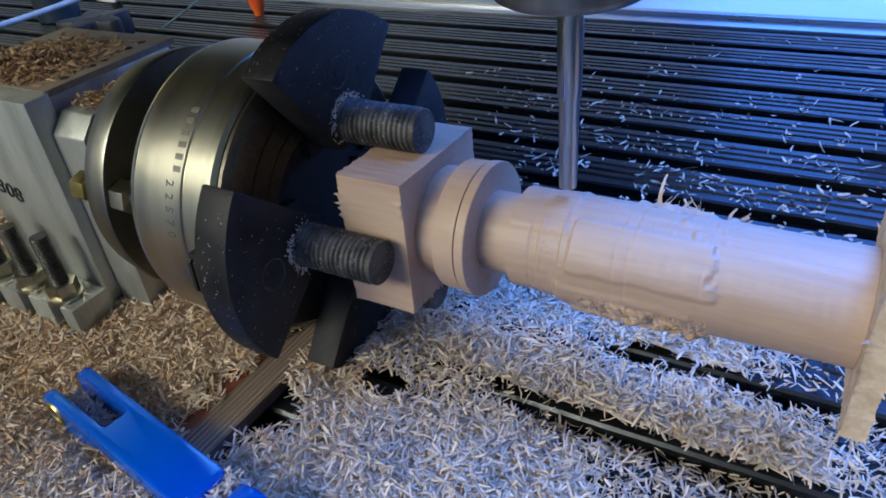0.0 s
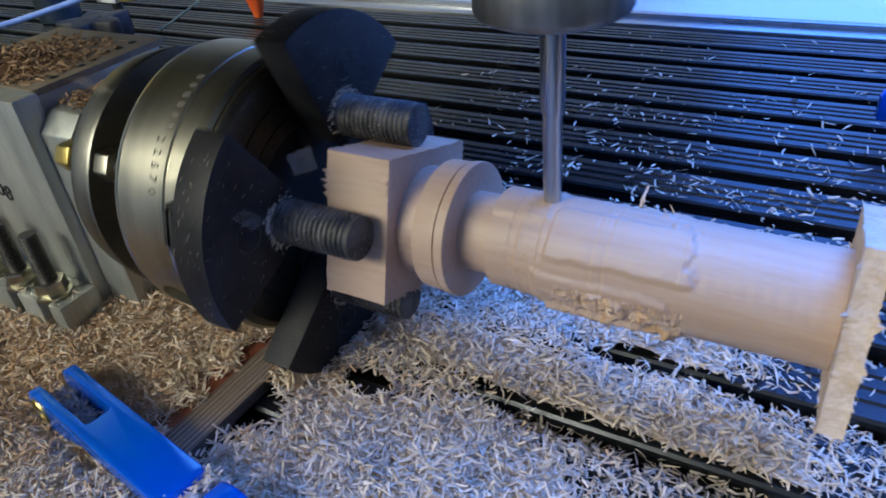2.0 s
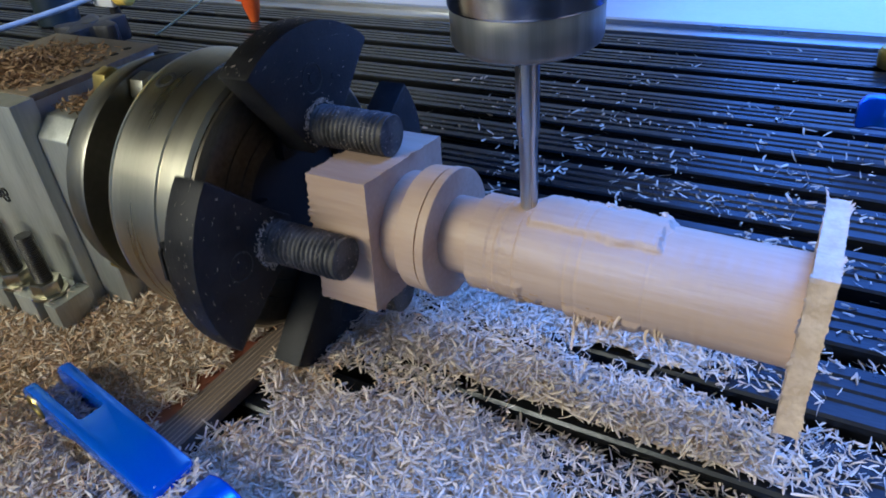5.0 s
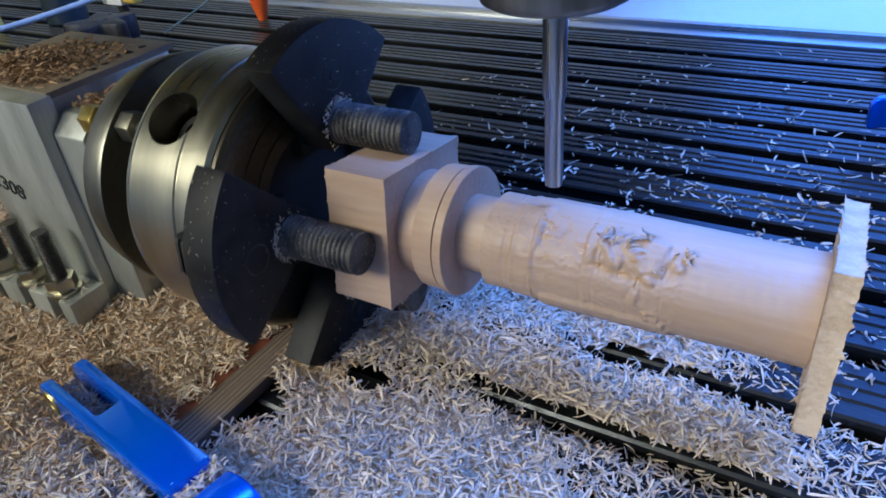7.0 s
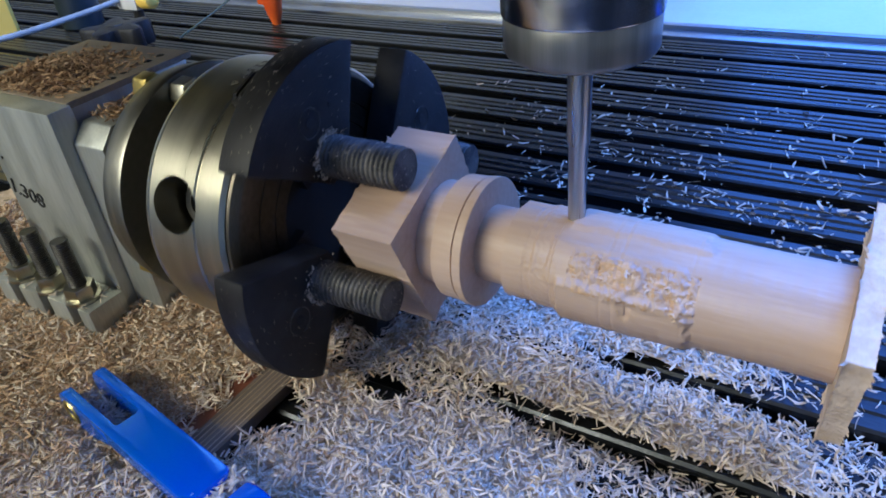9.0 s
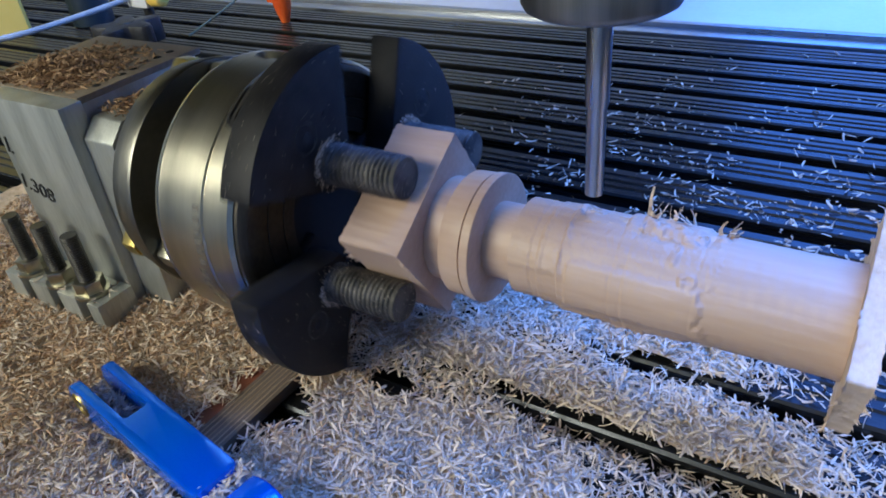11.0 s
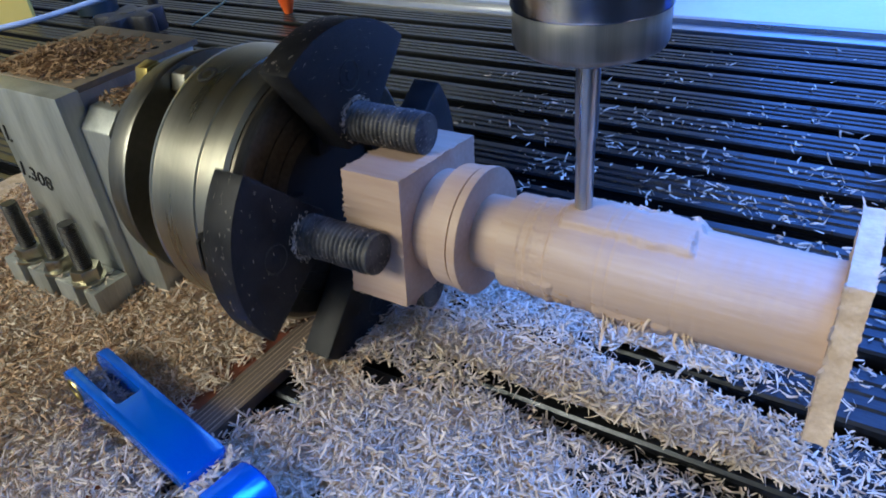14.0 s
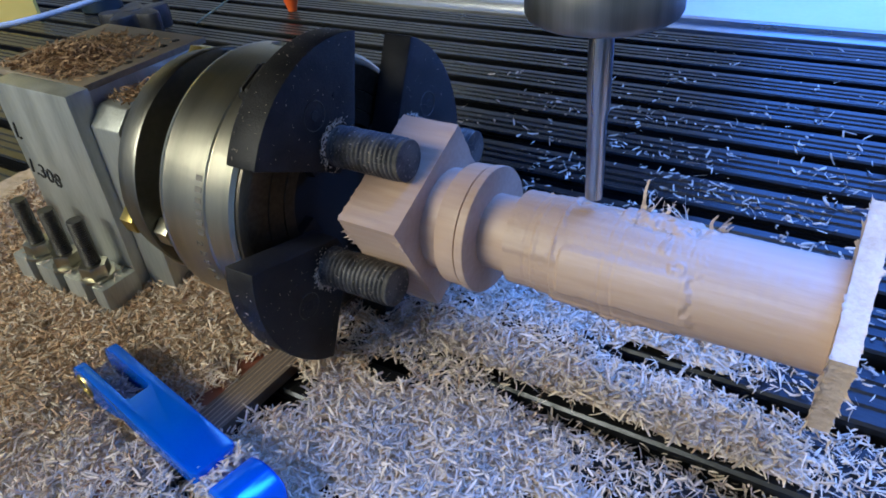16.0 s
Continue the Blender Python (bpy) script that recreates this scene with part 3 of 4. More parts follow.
    # uncut plateaus: angle, half angle, from, to, height; then cut ridges: place, angle, length, slant, width, height
    plateaus = ((42, 36, 0.2325, 0.2760, 0.0017), (-80, 28, 0.2330, 0.2770, 0.0010), (-178, 17, 0.2480, 0.2740, 0.0011), (-9, 25, 0.2285, 0.2735, 0.0008), (-150, 62, 0.2090, 0.2312, 0.0008))
    ridges = ((0.2560, -171, 0.010, 50, 0.0011, 0.0013), (0.2625, -179, 0.008, 30, 0.0012, 0.0014), (0.2600, -165, 0.006, 85, 0.0009, 0.0012), (0.2660, -140, 0.009, 95, 0.0011, 0.0012),
              (0.2685, -156, 0.006, 30, 0.0011, 0.0013), (0.2778, -172, 0.003, 0, 0.0014, 0.0015), (0.2322, -180, 0.005, 40, 0.0016, 0.0014), (0.2714, -111, 0.004, 0, 0.0007, 0.0009), (0.2714, -118, 0.004, 0, 0.0007, 0.0009),
              (0.2695, -114, 0.0028, 90, 0.0007, 0.0009), (0.2735, -114, 0.0028, 90, 0.0007, 0.0009), (0.2520, -20, 0.013, 5, 0.0012, 0.0014), (0.2590, -12, 0.006, 80, 0.0011, 0.0014), (0.2560, 2, 0.009, -30, 0.0011, 0.0014),
              (0.2400, -10, 0.005, -60, 0.0009, 0.0010), (0.2640, -2, 0.005, 30, 0.0015, 0.0016), (0.2736, 14, 0.005, 60, 0.0017, 0.0018))

    def barrel(x, a):
        r = 0.0174 + 0.0005 * soft(x - 0.2225, 0.0006) + 0.0006 * soft(x - 0.2300, 0.0006) - 0.0006 * soft(x - 0.275, 0.05)
        for line, deep in ((0.2198, 0.00025), (0.2245, 0.00015), (0.2480, 0.00022), (0.2520, 0.00022), (0.2740, 0.00015)):
            r -= deep * math.exp(-((x - line) / 0.0006) ** 2)
        r += 0.00004 * math.sin(2 * math.pi * x / 0.0042)
        deg = math.degrees(a)
        p = Vector((x * 110, 2.1 * math.cos(a), 2.1 * math.sin(a)))
        wob = 0.0028 * noise.noise(p * 1.5) + 0.0012 * noise.noise(p * 5)
        for centre, half, x0, x1, h in plateaus:
            d = abs((deg - centre + 180) % 360 - 180)
            v = ease((half - d) * 0.00033 + wob * 0.3, 0.0030) * ease(x - x0 + wob * 0.3, 0.0014) * ease(x1 - x + wob, 0.0030)
            r += h * v * (1 + 0.10 * noise.noise(p * 2.3))
        for x0, centre, ln, slant, wd, h in ridges:
            dx, dt = x - x0, ((deg - centre + 180) % 360 - 180) * 0.00033
            if abs(dx) + abs(dt) < 0.02:
                c, q = math.cos(radians(slant)), math.sin(radians(slant))
                u, v = dx * c + dt * q, -dx * q + dt * c + 0.3 * wob
                r += 0.55 * h * ease(ln / 2 - abs(u), 0.0022) * ease(wd - abs(v), 0.0016)
        for x0, centre, ln, wd, h in scoops:
            dx, dt = x - x0 + 0.5 * wob, ((deg - centre + 180) % 360 - 180) * 0.00033
            if abs(dx) + abs(dt) < 0.012:
                r -= h * math.exp(-(dt / ln * 1.6) ** 4 - (dx / wd * 1.5) ** 2) * (1.25 if dx > 0 else 0.8)
        if 0.218 < x < 0.232 or abs((deg + 150 + 180) % 360 - 180) < 45 and x < 0.28:
            r += 0.00022 * noise.noise(p * 7)
        if -26 < deg - 360 * (deg > 180) < 16 and 0.236 < x < 0.277:
            r += 0.0007 * noise.noise(p * 4) + 0.0005 * noise.noise(p * 11)
        return r

    grid = []
    for i in range(NX + 1):
        x = X0 + (X1 - X0) * i / NX
        grid.append([bm.verts.new((x - AX, barrel(x, 2 * math.pi * j / NT) * math.cos(2 * math.pi * j / NT), barrel(x, 2 * math.pi * j / NT) * math.sin(2 * math.pi * j / NT))) for j in range(NT)])
    for g0, g1 in zip(grid, grid[1:]):
        for j in range(NT):
            bm.faces.new((g0[j], g0[(j + 1) % NT], g1[(j + 1) % NT], g1[j]))
    bm.faces.new(grid[0]), bm.faces.new(grid[-1])
    bm.faces.ensure_lookup_table()
    for fa in bm.faces:
        c = fa.calc_center_median()
        deg, x = math.degrees(math.atan2(c.z, c.y)), c.x + AX
        v = noise.noise(Vector((x * 160, deg * 0.10, 3))) + 0.6 * noise.noise(Vector((x * 500, deg * 0.35, 6)))
        if -24 < deg < 14 and 0.237 < x < 0.276 and v > 0.02 + abs(deg + 6) * 0.012:
            fa.material_index = 1
        elif (abs(abs(deg) - 170) < 16 and 0.231 < x < 0.268 or -152 > deg > -172 and 0.252 < x < 0.276) and v > 0.34:
            fa.material_index = 1
    barrel_ob = part("carved_barrel", bm, WOOD, wp, "turned barrel with two half-carved relief patches")
    barrel_ob.data.materials.append(WOOD_TORN)
    # torn fibres standing off the relief
    tufts = ((0.2545, 170, 8, 0.0095), (0.2600, 170, 4, 0.0050), (0.2665, 169, 7, 0.0085), (0.2778, 171, 7, 0.0070), (0.2180, 168, 4, 0.0020), (0.2270, 169, 4, 0.0022), (0.2340, 169, 4, 0.0028),
             (0.2640, -16, 5, 0.0032), (0.2560, -18, 4, 0.0030), (0.2700, -12, 4, 0.0030), (0.2450, -14, 3, 0.0026), (0.2720, 22, 4, 0.0030))
    tufts += tuple((x0, centre, 2, 0.0014) for x0, centre, ln, wd, h in scoops)
    for tx, centre, count, longest in tufts:
        lean = Vector((rnd.uniform(-1, 1), 0, 0))
        for _ in range(count):
            bm = bmesh.new()
            a = radians(rnd.gauss(centre, 3.5))
            x = tx + rnd.gauss(0, 0.0013)
            r = barrel(x, a) - 0.0004
            base = Vector((x - AX, r * math.cos(a), r * math.sin(a)))
            out = Vector((0, math.cos(a), math.sin(a)))
            round_ = Vector((0, -math.sin(a), math.cos(a)))
            along = (lean + round_ * rnd.uniform(-0.3, 1) + Vector((rnd.uniform(-0.5, 0.5), 0, 0)) + out * (rnd.uniform(0.7, 1.5) if longest > 0.004 else rnd.uniform(0.05, 0.3))).normalized()
            side = along.cross(out).normalized() * rnd.uniform(0.0004, 0.0009)
            ln, prev, curl = longest * rnd.uniform(0.3, 1.0), None, rnd.uniform(-0.5, 0.35)
            for k in range(6):
                t = k / 5
                p = base + along * ln * t + out * ln * curl * t * t + side * 1.4 * math.sin(3 * t)
                wd = 1 - 0.55 * t
                row = [bm.verts.new(p + side * wd), bm.verts.new(p - side * wd), bm.verts.new(p + out * 0.00035)]
                if prev:
                    for q in range(3):
                        bm.faces.new((prev[q], prev[(q + 1) % 3], row[(q + 1) % 3], row[q]))
                prev = row
            part("torn_fibre", bm, WOOD_ROUGH, wp, "curled torn wood fibre")
    square(0.0262, 0.3173, 0.3236, WOOD_ROUGH, "end_plate", "square raw end slab with a ragged edge", 0.0005, 0.0060)
    return wp


WORK = build_workpiece()


# ---- spindle and cutter ----
def build_spindle():
    sp = holder("milling_spindle", pose(0.23, -0.032, 0.15), "steel router spindle nose with collet nut and long cutter", "spindle")
    part("collet_nut", lathe([(0.0, 0.012), (0.0002, 0.0195), (0.0015, 0.0218), (0.0030, 0.0226), (0.0125, 0.0226), (0.0128, 0.0224)], 72, "z"), NUTGREY, sp, "dull steel collet nut")
    part("nose", lathe([(0.0129, 0.0200), (0.0129, 0.0229), (0.0135, 0.0231), (0.0420, 0.0231), (0.0430, 0.0220)], 72, "z"), CHROME, sp, "polished steel spindle nose")
    # body above the view, widened to shade the grip block and collar
    part("spindle_body", lathe([(0.0431, 0.0300), (0.0470, 0.0330), (0.0480, 0.0400), (0.0490, 0.0410), (0.2200, 0.0410), (0.2210, 0.0390)], 72, "z"), NUTGREY, sp)
    prof = [(-0.0602, 0.0018), (-0.0600, 0.0029), (-0.0300, 0.0031), (-0.0285, 0.0037), (0.0005, 0.0038)]
    part("cutter", lathe(prof, 32, "z"), CARBIDE, sp, "long ground carbide cutter")
    return sp


SPINDLE = build_spindle()


# ---- loose things on the bed ----
def build_lever(m, label, group):
    lv = holder("clamp_lever", m, label, "lever", group)
    h = 0.0099
    bm = bmesh.new()
    # dip and curled tip as strips along the length
    prof = []
    for i in range(45):
        x = 0.0840 + 0.0330 * i / 44
        g = max(0.0, (x - 0.0938) / 0.0225)
        dip = math.exp(-((x - 0.0888) / 0.0052) ** 4)
        top = -0.0006 - 0.0064 * dip + 0.0040 * math.sin(min(1, g) * math.pi) - 0.0032 * g ** 4
        thick = 0.0085 - 0.0040 * dip - 0.002 * g
        prof.append((x, top, top - thick, h * (0.96 + 0.06 * g) * (1 if x < 0.1122 else math.sqrt(max(0.3, 1 - ((x - 0.1122) / 0.0062) ** 2)))))
    rings = []
    for x, t, b, w in prof:
        ring = []
        ch, cz = min(0.0016, w * 0.4), min(0.0016, (t - b) * 0.4)
        for sy, sz, a0 in ((1, 1, 0), (-1, 1, 90), (-1, -1, 180), (1, -1, 270)):
            for k in range(6):
                a = radians(a0 + 18 * k)
                ring.append(bm.verts.new((x, sy * (w - ch) + ch * math.cos(a), (t - cz if sz > 0 else b + cz) + cz * math.sin(a))))
        rings.append(ring)
    n = len(rings[0])
    for r0, r1 in zip(rings, rings[1:]):
        for k in range(n):
            bm.faces.new((r0[k], r0[(k + 1) % n], r1[(k + 1) % n], r1[k]))
    bm.faces.new(rings[0]), bm.faces.new(rings[-1])
    part("tip", bm, BLUE, lv, "curled tip")
    slot, e = 0.0049, 0.0013
    pts = [(-0.0026, h), (0.0842, h * 0.96), (0.0864, h * 0.96 - 0.0016), (0.0864, -h * 0.96 + 0.0016), (0.0842, -h * 0.96), (-0.0026, -h),
           (-0.0026, -slot), (0.0312 - e, -slot), (0.0312 - 0.3 * e, -slot + 0.3 * e), (0.0312, -slot + e), (0.0312, slot - e), (0.0312 - 0.3 * e, slot - 0.3 * e), (0.0312 - e, slot), (-0.0026, slot)]
    part("arm", prism(pts, -0.0095, 0.0, 0.0013), BLUE, lv)
    for s in (-1, 1):
        y0, y1 = (s * 0.0050, s * 0.0098)
        pts = [(0.0300, -0.0006), (0.0300, -0.0092), (0.008, -0.0180)]
        n = 18
        for i in range(n + 1):
            t = radians(-90 - 180 * i / n)
            pts.append((-0.0028 + 0.0096 * math.cos(t), -0.0097 + 0.0096 * math.sin(t)))
        prong = prism(pts, min(y0, y1), max(y0, y1), 0.0010, lambda u, v, w: (u, w, v))
        pr = part("prong", prong, BLUE, lv)
        part("bushing", lathe([(-0.0004, 0.0036), (0.0006, 0.0040), (0.0007, 0.0056), (0.0000, 0.0061)], 32), BRASS, pr, "brass bushing", pose(-0.0024, s * 0.0098, -0.0092, 0, 0, 90 if s > 0 else -90))
    return lv


build_lever(pose(0.0537, -0.1235, 0.0180, 0, 0.5, -9.7), "bright blue anodised forked clamp lever lying in the shavings", "blue clamp levers")


def build_far_clamp():
    build_lever(pose(0.444, 0.268, 0.022, 90, 0, 188), "bright blue anodised clamp lever on the far clamp", "blue clamp levers")
    cl = holder("hold_down_clamp", pose(0.388, 0.400, 0), "dark steel hold-down clamp with a brass-coloured knob on the bed", "clamp")
    part("bar", box(-0.040, 0.10, -0.011, 0.011, 0.012, 0.022, 0.002), STEEL_DARK, cl)
    part("knob", lathe([(0.0, 0.009), (0.001, 0.012), (0.012, 0.013), (0.016, 0.011), (0.017, 0.006)], 32, "z"), BRASS, cl, "brass knob", pose(-0.036, 0.0, 0.0))
    part("post", lathe([(0.0, 0.006), (0.012, 0.006)], 20, "z"), STEEL_DARK, cl, "", pose(0.06, 0.0, 0.0))


build_far_clamp()


def build_plywood():
    ply = holder("plywood_strip", pose(0.1135, -0.06, 0), "brown plywood strip under the chuck, its pale plies showing", "plywood strip")
    x0 = -0.0070
    for i in range(13):
        wd = 0.00048 if i % 2 else 0.0017
        part("ply", box(x0, x0 + wd, -0.13, 0.09, 0.0002, 0.00605 if i % 2 else 0.0059, 0.0001), PLY_A if i % 2 else PLY_B, ply, "", pose(0, 0, 0, 0, 0, -2))
        x0 += wd + 0.00004
    part("face_board", box(-0.0185, -0.0072, -0.13, 0.09, 0.0002, 0.0050, 0.0004), PLY_FACE, ply, "red-brown board face", pose(0, 0, 0, 0, 0, -2))


build_plywood()


def build_star_knob():
    kn = holder("star_knob", pose(-0.368, 0.232, 0), "black plastic star knob on the bed behind the headstock", "knob")
    pts = []
    for i in range(60):
        a = 2 * math.pi * i / 60
        r = 0.029 + 0.0085 * math.cos(5 * a)
        pts.append((r * math.cos(a), r * math.sin(a)))
    part("grip", prism(pts, 0.012, 0.038, 0.004), BLACK_PLASTIC, kn)
    part("boss", lathe([(0.0, 0.012), (0.012, 0.014)], 32, "z"), BLACK_PLASTIC, kn)
    part("insert", lathe([(0.0382, 0.009), (0.0388, 0.0085), (0.0388, 0.003)], 24, "z"), STEEL_DARK, kn, "dull metal insert")


build_star_knob()

cable = part("cable", tube([(-0.62, 0.10, 0.03), (-0.50, 0.145, 0.032), (-0.46, 0.235, 0.036), (-0.44, 0.36, 0.05), (-0.42, 0.62, 0.12)], 0.0032), GREY_CABLE)
tagged(cable, "grey sheathed cable running over the bed behind the headstock", "cable")
wire = part("thin_wire", tube([(-0.36, 0.30, 0.004), (-0.355, 0.36, 0.02), (-0.35, 0.46, 0.05), (-0.36, 0.6, 0.09)], 0.0012), GREEN_WIRE)
tagged(wire, "thin green wire rising from the bed", "wire")


def build_orange():
    oc = holder("orange_cap", pose(-0.290, 0.385, 0), "bright orange plastic clip on the bed", "clip")
    part("tip", lathe([(0.0, 0.005), (0.004, 0.006), (0.014, 0.009), (0.03, 0.012), (0.045, 0.012), (0.047, 0.009)], 20, "z"), ORANGE, oc)
    part("wing", box(-0.02, 0.004, -0.004, 0.004, 0.022, 0.046, 0.002), ORANGE, oc)


build_orange()


def build_back_clutter():
    pl = holder("cable_plug", pose(-0.43, 0.31, 0.0), "white plastic cable plug with a yellow cap", "plug")
    part("plug_body", box(-0.022, 0.012, -0.010, 0.010, 0.030, 0.052, 0.004), WHITE, pl)
    part("cap", lathe([(0.0, 0.009), (0.002, 0.010), (0.018, 0.009), (0.020, 0.006)], 24), YELLOW, pl, "yellow cap", pose(0.0125, 0, 0.041))
    part("stem", lathe([(0.0, 0.006), (0.030, 0.006)], 16, "z"), BLACK_PLASTIC, pl)
    jr = holder("dark_bottle", pose(-0.555, 0.318, 0.0), "dark teal plastic bottle standing on the bed", "bottle")
    part("bottle_body", lathe([(0.0, 0.022), (0.002, 0.025), (0.060, 0.025), (0.072, 0.020), (0.076, 0.012)], 40, "z"), TEAL, jr)
    part("bottle_cap", lathe([(0.0761, 0.012), (0.077, 0.014), (0.092, 0.014), (0.094, 0.011)], 32, "z"), BLACK_PLASTIC, jr)


build_back_clutter()
tagged(part("yellow_board", prism([(-0.735, 0.135), (-0.608, 0.262), (-0.617, 0.271), (-0.744, 0.144)], 0.0, 0.45, 0.002), YELLOW), "yellow board standing on the bed behind the machine", "board", kind="structure")


# ---- shavings ----
def chips(name, spots, seed, label, length=(0.0036, 0.0078), width=(0.00022, 0.00052), tilt=26, mat=CHIP):
    """Curled wood shavings as one body of stuff: bent, twisted strips with a folded cross-section."""
    rng = np.random.default_rng(seed)
    n = len(spots)
    S = 4
    pos = np.asarray(spots, dtype=float)
    L, Wd = rng.uniform(*length, n), rng.uniform(*width, n)
    L *= rng.choice([0.45, 0.7, 1.0, 1.0, 1.25], n)
    yaw, pit, roll = rng.uniform(0, 2 * np.pi, n), np.radians(rng.normal(0, tilt, n)), rng.uniform(-1.2, 1.2, n)
    bend, twist, skew = rng.normal(0, 0.42, n), rng.normal(0, 0.45, n), rng.uniform(-0.9, 0.9, n)
    d = np.stack([np.cos(yaw) * np.cos(pit), np.sin(yaw) * np.cos(pit), np.sin(pit)], 1)
    s0 = np.stack([-np.sin(yaw), np.cos(yaw), np.zeros(n)], 1)
    u0 = np.cross(d, s0)
    verts = np.zeros((n, S + 1, 3, 3))
    for k in range(S + 1):
        t = k / S - 0.5
        a = roll + twist * t * 2
        s = s0 * np.cos(a)[:, None] + u0 * np.sin(a)[:, None]
        u = u0 * np.cos(a)[:, None] - s0 * np.sin(a)[:, None]
        c = pos + d * (L * t)[:, None] + (s0 * 0.6 + u0 * 0.5) * (L * bend * (0.25 - t * t) * 0.6)[:, None]
        w = (Wd * (1.0 - 0.4 * (2 * abs(t)) ** 4) * (1.0 + skew * t))[:, None]
        verts[:, k, 0], verts[:, k, 1], verts[:, k, 2] = c - s * w, c + s * w, c + u * w * 0.35
    vi = np.arange(n * (S + 1) * 3).reshape(n, S + 1, 3)
    faces = []
    for k in range(S):
        for p, q in ((0, 2), (2, 1), (1, 0)):
            faces.append(np.stack([vi[:, k, p], vi[:, k, q], vi[:, k + 1, q], vi[:, k + 1, p]], 1))
    faces = np.concatenate(faces)
    me = bpy.data.meshes.new(name)
    me.from_pydata(verts.reshape(-1, 3), [], faces)
    me.materials.append(mat)
    ob = new(name, me)
    return tagged(ob, label, "shavings", kind="stuff")


def cover(x, y):
    """How thickly the bed is covered there, 0 to 1."""
    row = math.floor(y / PITCH)
    v = y - row * PITCH
    in_slot = v > PITCH - SLOT
    wob = 0.02 * noise.noise(Vector((x * 30, y * 30, 2)))
    if y < -0.055:
        reach = 0.275 + (-0.055 - y) * 0.4
        if in_slot:
            reach -= 0.05
    elif y < -PITCH + 0.001:
        reach = 0.215
    elif y < -SLOT:
        reach = 0.345 - (y + PITCH) * 0.5
    elif y < 0.0:
        reach = 0.245
    elif y < PITCH - SLOT:
        reach = 0.305
    else:
        reach = 0.215 - (y - 0.035) * 1.1
    if y > 0.10:
        return 0.0
    if in_slot and y > -0.06:
        reach += 0.05 * noise.noise(Vector((x * 120, y * 200, 4)))
    f = (reach + wob - x) / (0.03 if in_slot else 0.085)
    return max(0.0, min(1.0, f + 0.5))


def pile(x, y):
    c = cover(x, y)
    base = 0.0035 * c + 0.004 * c * noise.noise(Vector((x * 45, y * 45, 0))) + 0.0015 * noise.noise(Vector((x * 160, y * 160, 5)))
    hump = 0.006 * math.exp(-((x - 0.06) / 0.07) ** 2 - ((y + 0.05) / 0.035) ** 2) + 0.004 * math.exp(-((x - 0.20) / 0.05) ** 2 - ((y + 0.02) / 0.03) ** 2)
    return base + hump * c


def hidden(x, y):
    return (-0.067 < x < 0.0115 and -0.0915 < y < 0.014) or (0.0 < x < 0.030 and -0.065 < y < 0.010)


def clear_patch(x, y):
    """The bare strip over the plywood and the hole beside it."""
    if 0.1085 < x < 0.1215 and -0.139 < y < 0.05:
        return True
    if 0.1085 < x < 0.1215 and -0.2 < y <= -0.139:
        return noise.noise(Vector((x * 130, y * 130, 9))) > 0.12
    if 0.098 < x <= 0.1085 and -0.128 < y < -0.055:
        return (x - 0.098) > 0.004 * (1 + math.sin(y * 300))
    if 0.1215 <= x < 0.139 and -0.106 < y < -0.080:
        return ((x - 0.1215) / 0.0165) + ((y + 0.093) / 0.016) ** 2 < 1.0
    if 0.150 < x < 0.172 and -0.068 < y < -0.056:
        return ((x - 0.161) / 0.011) ** 2 + ((y + 0.062) / 0.006) ** 2 < 1
    return False


def beside_lever(x, y):
    """Along the lever the heap lies lower, so that its sides show."""
    c, q = math.cos(radians(-9.7)), math.sin(radians(-9.7))
    u, v = (x - 0.0537) * c + (y + 0.1235) * q, -(x - 0.0537) * q + (y + 0.1235) * c
    return -0.016 < u < 0.082 and -0.0155 < v < 0.012


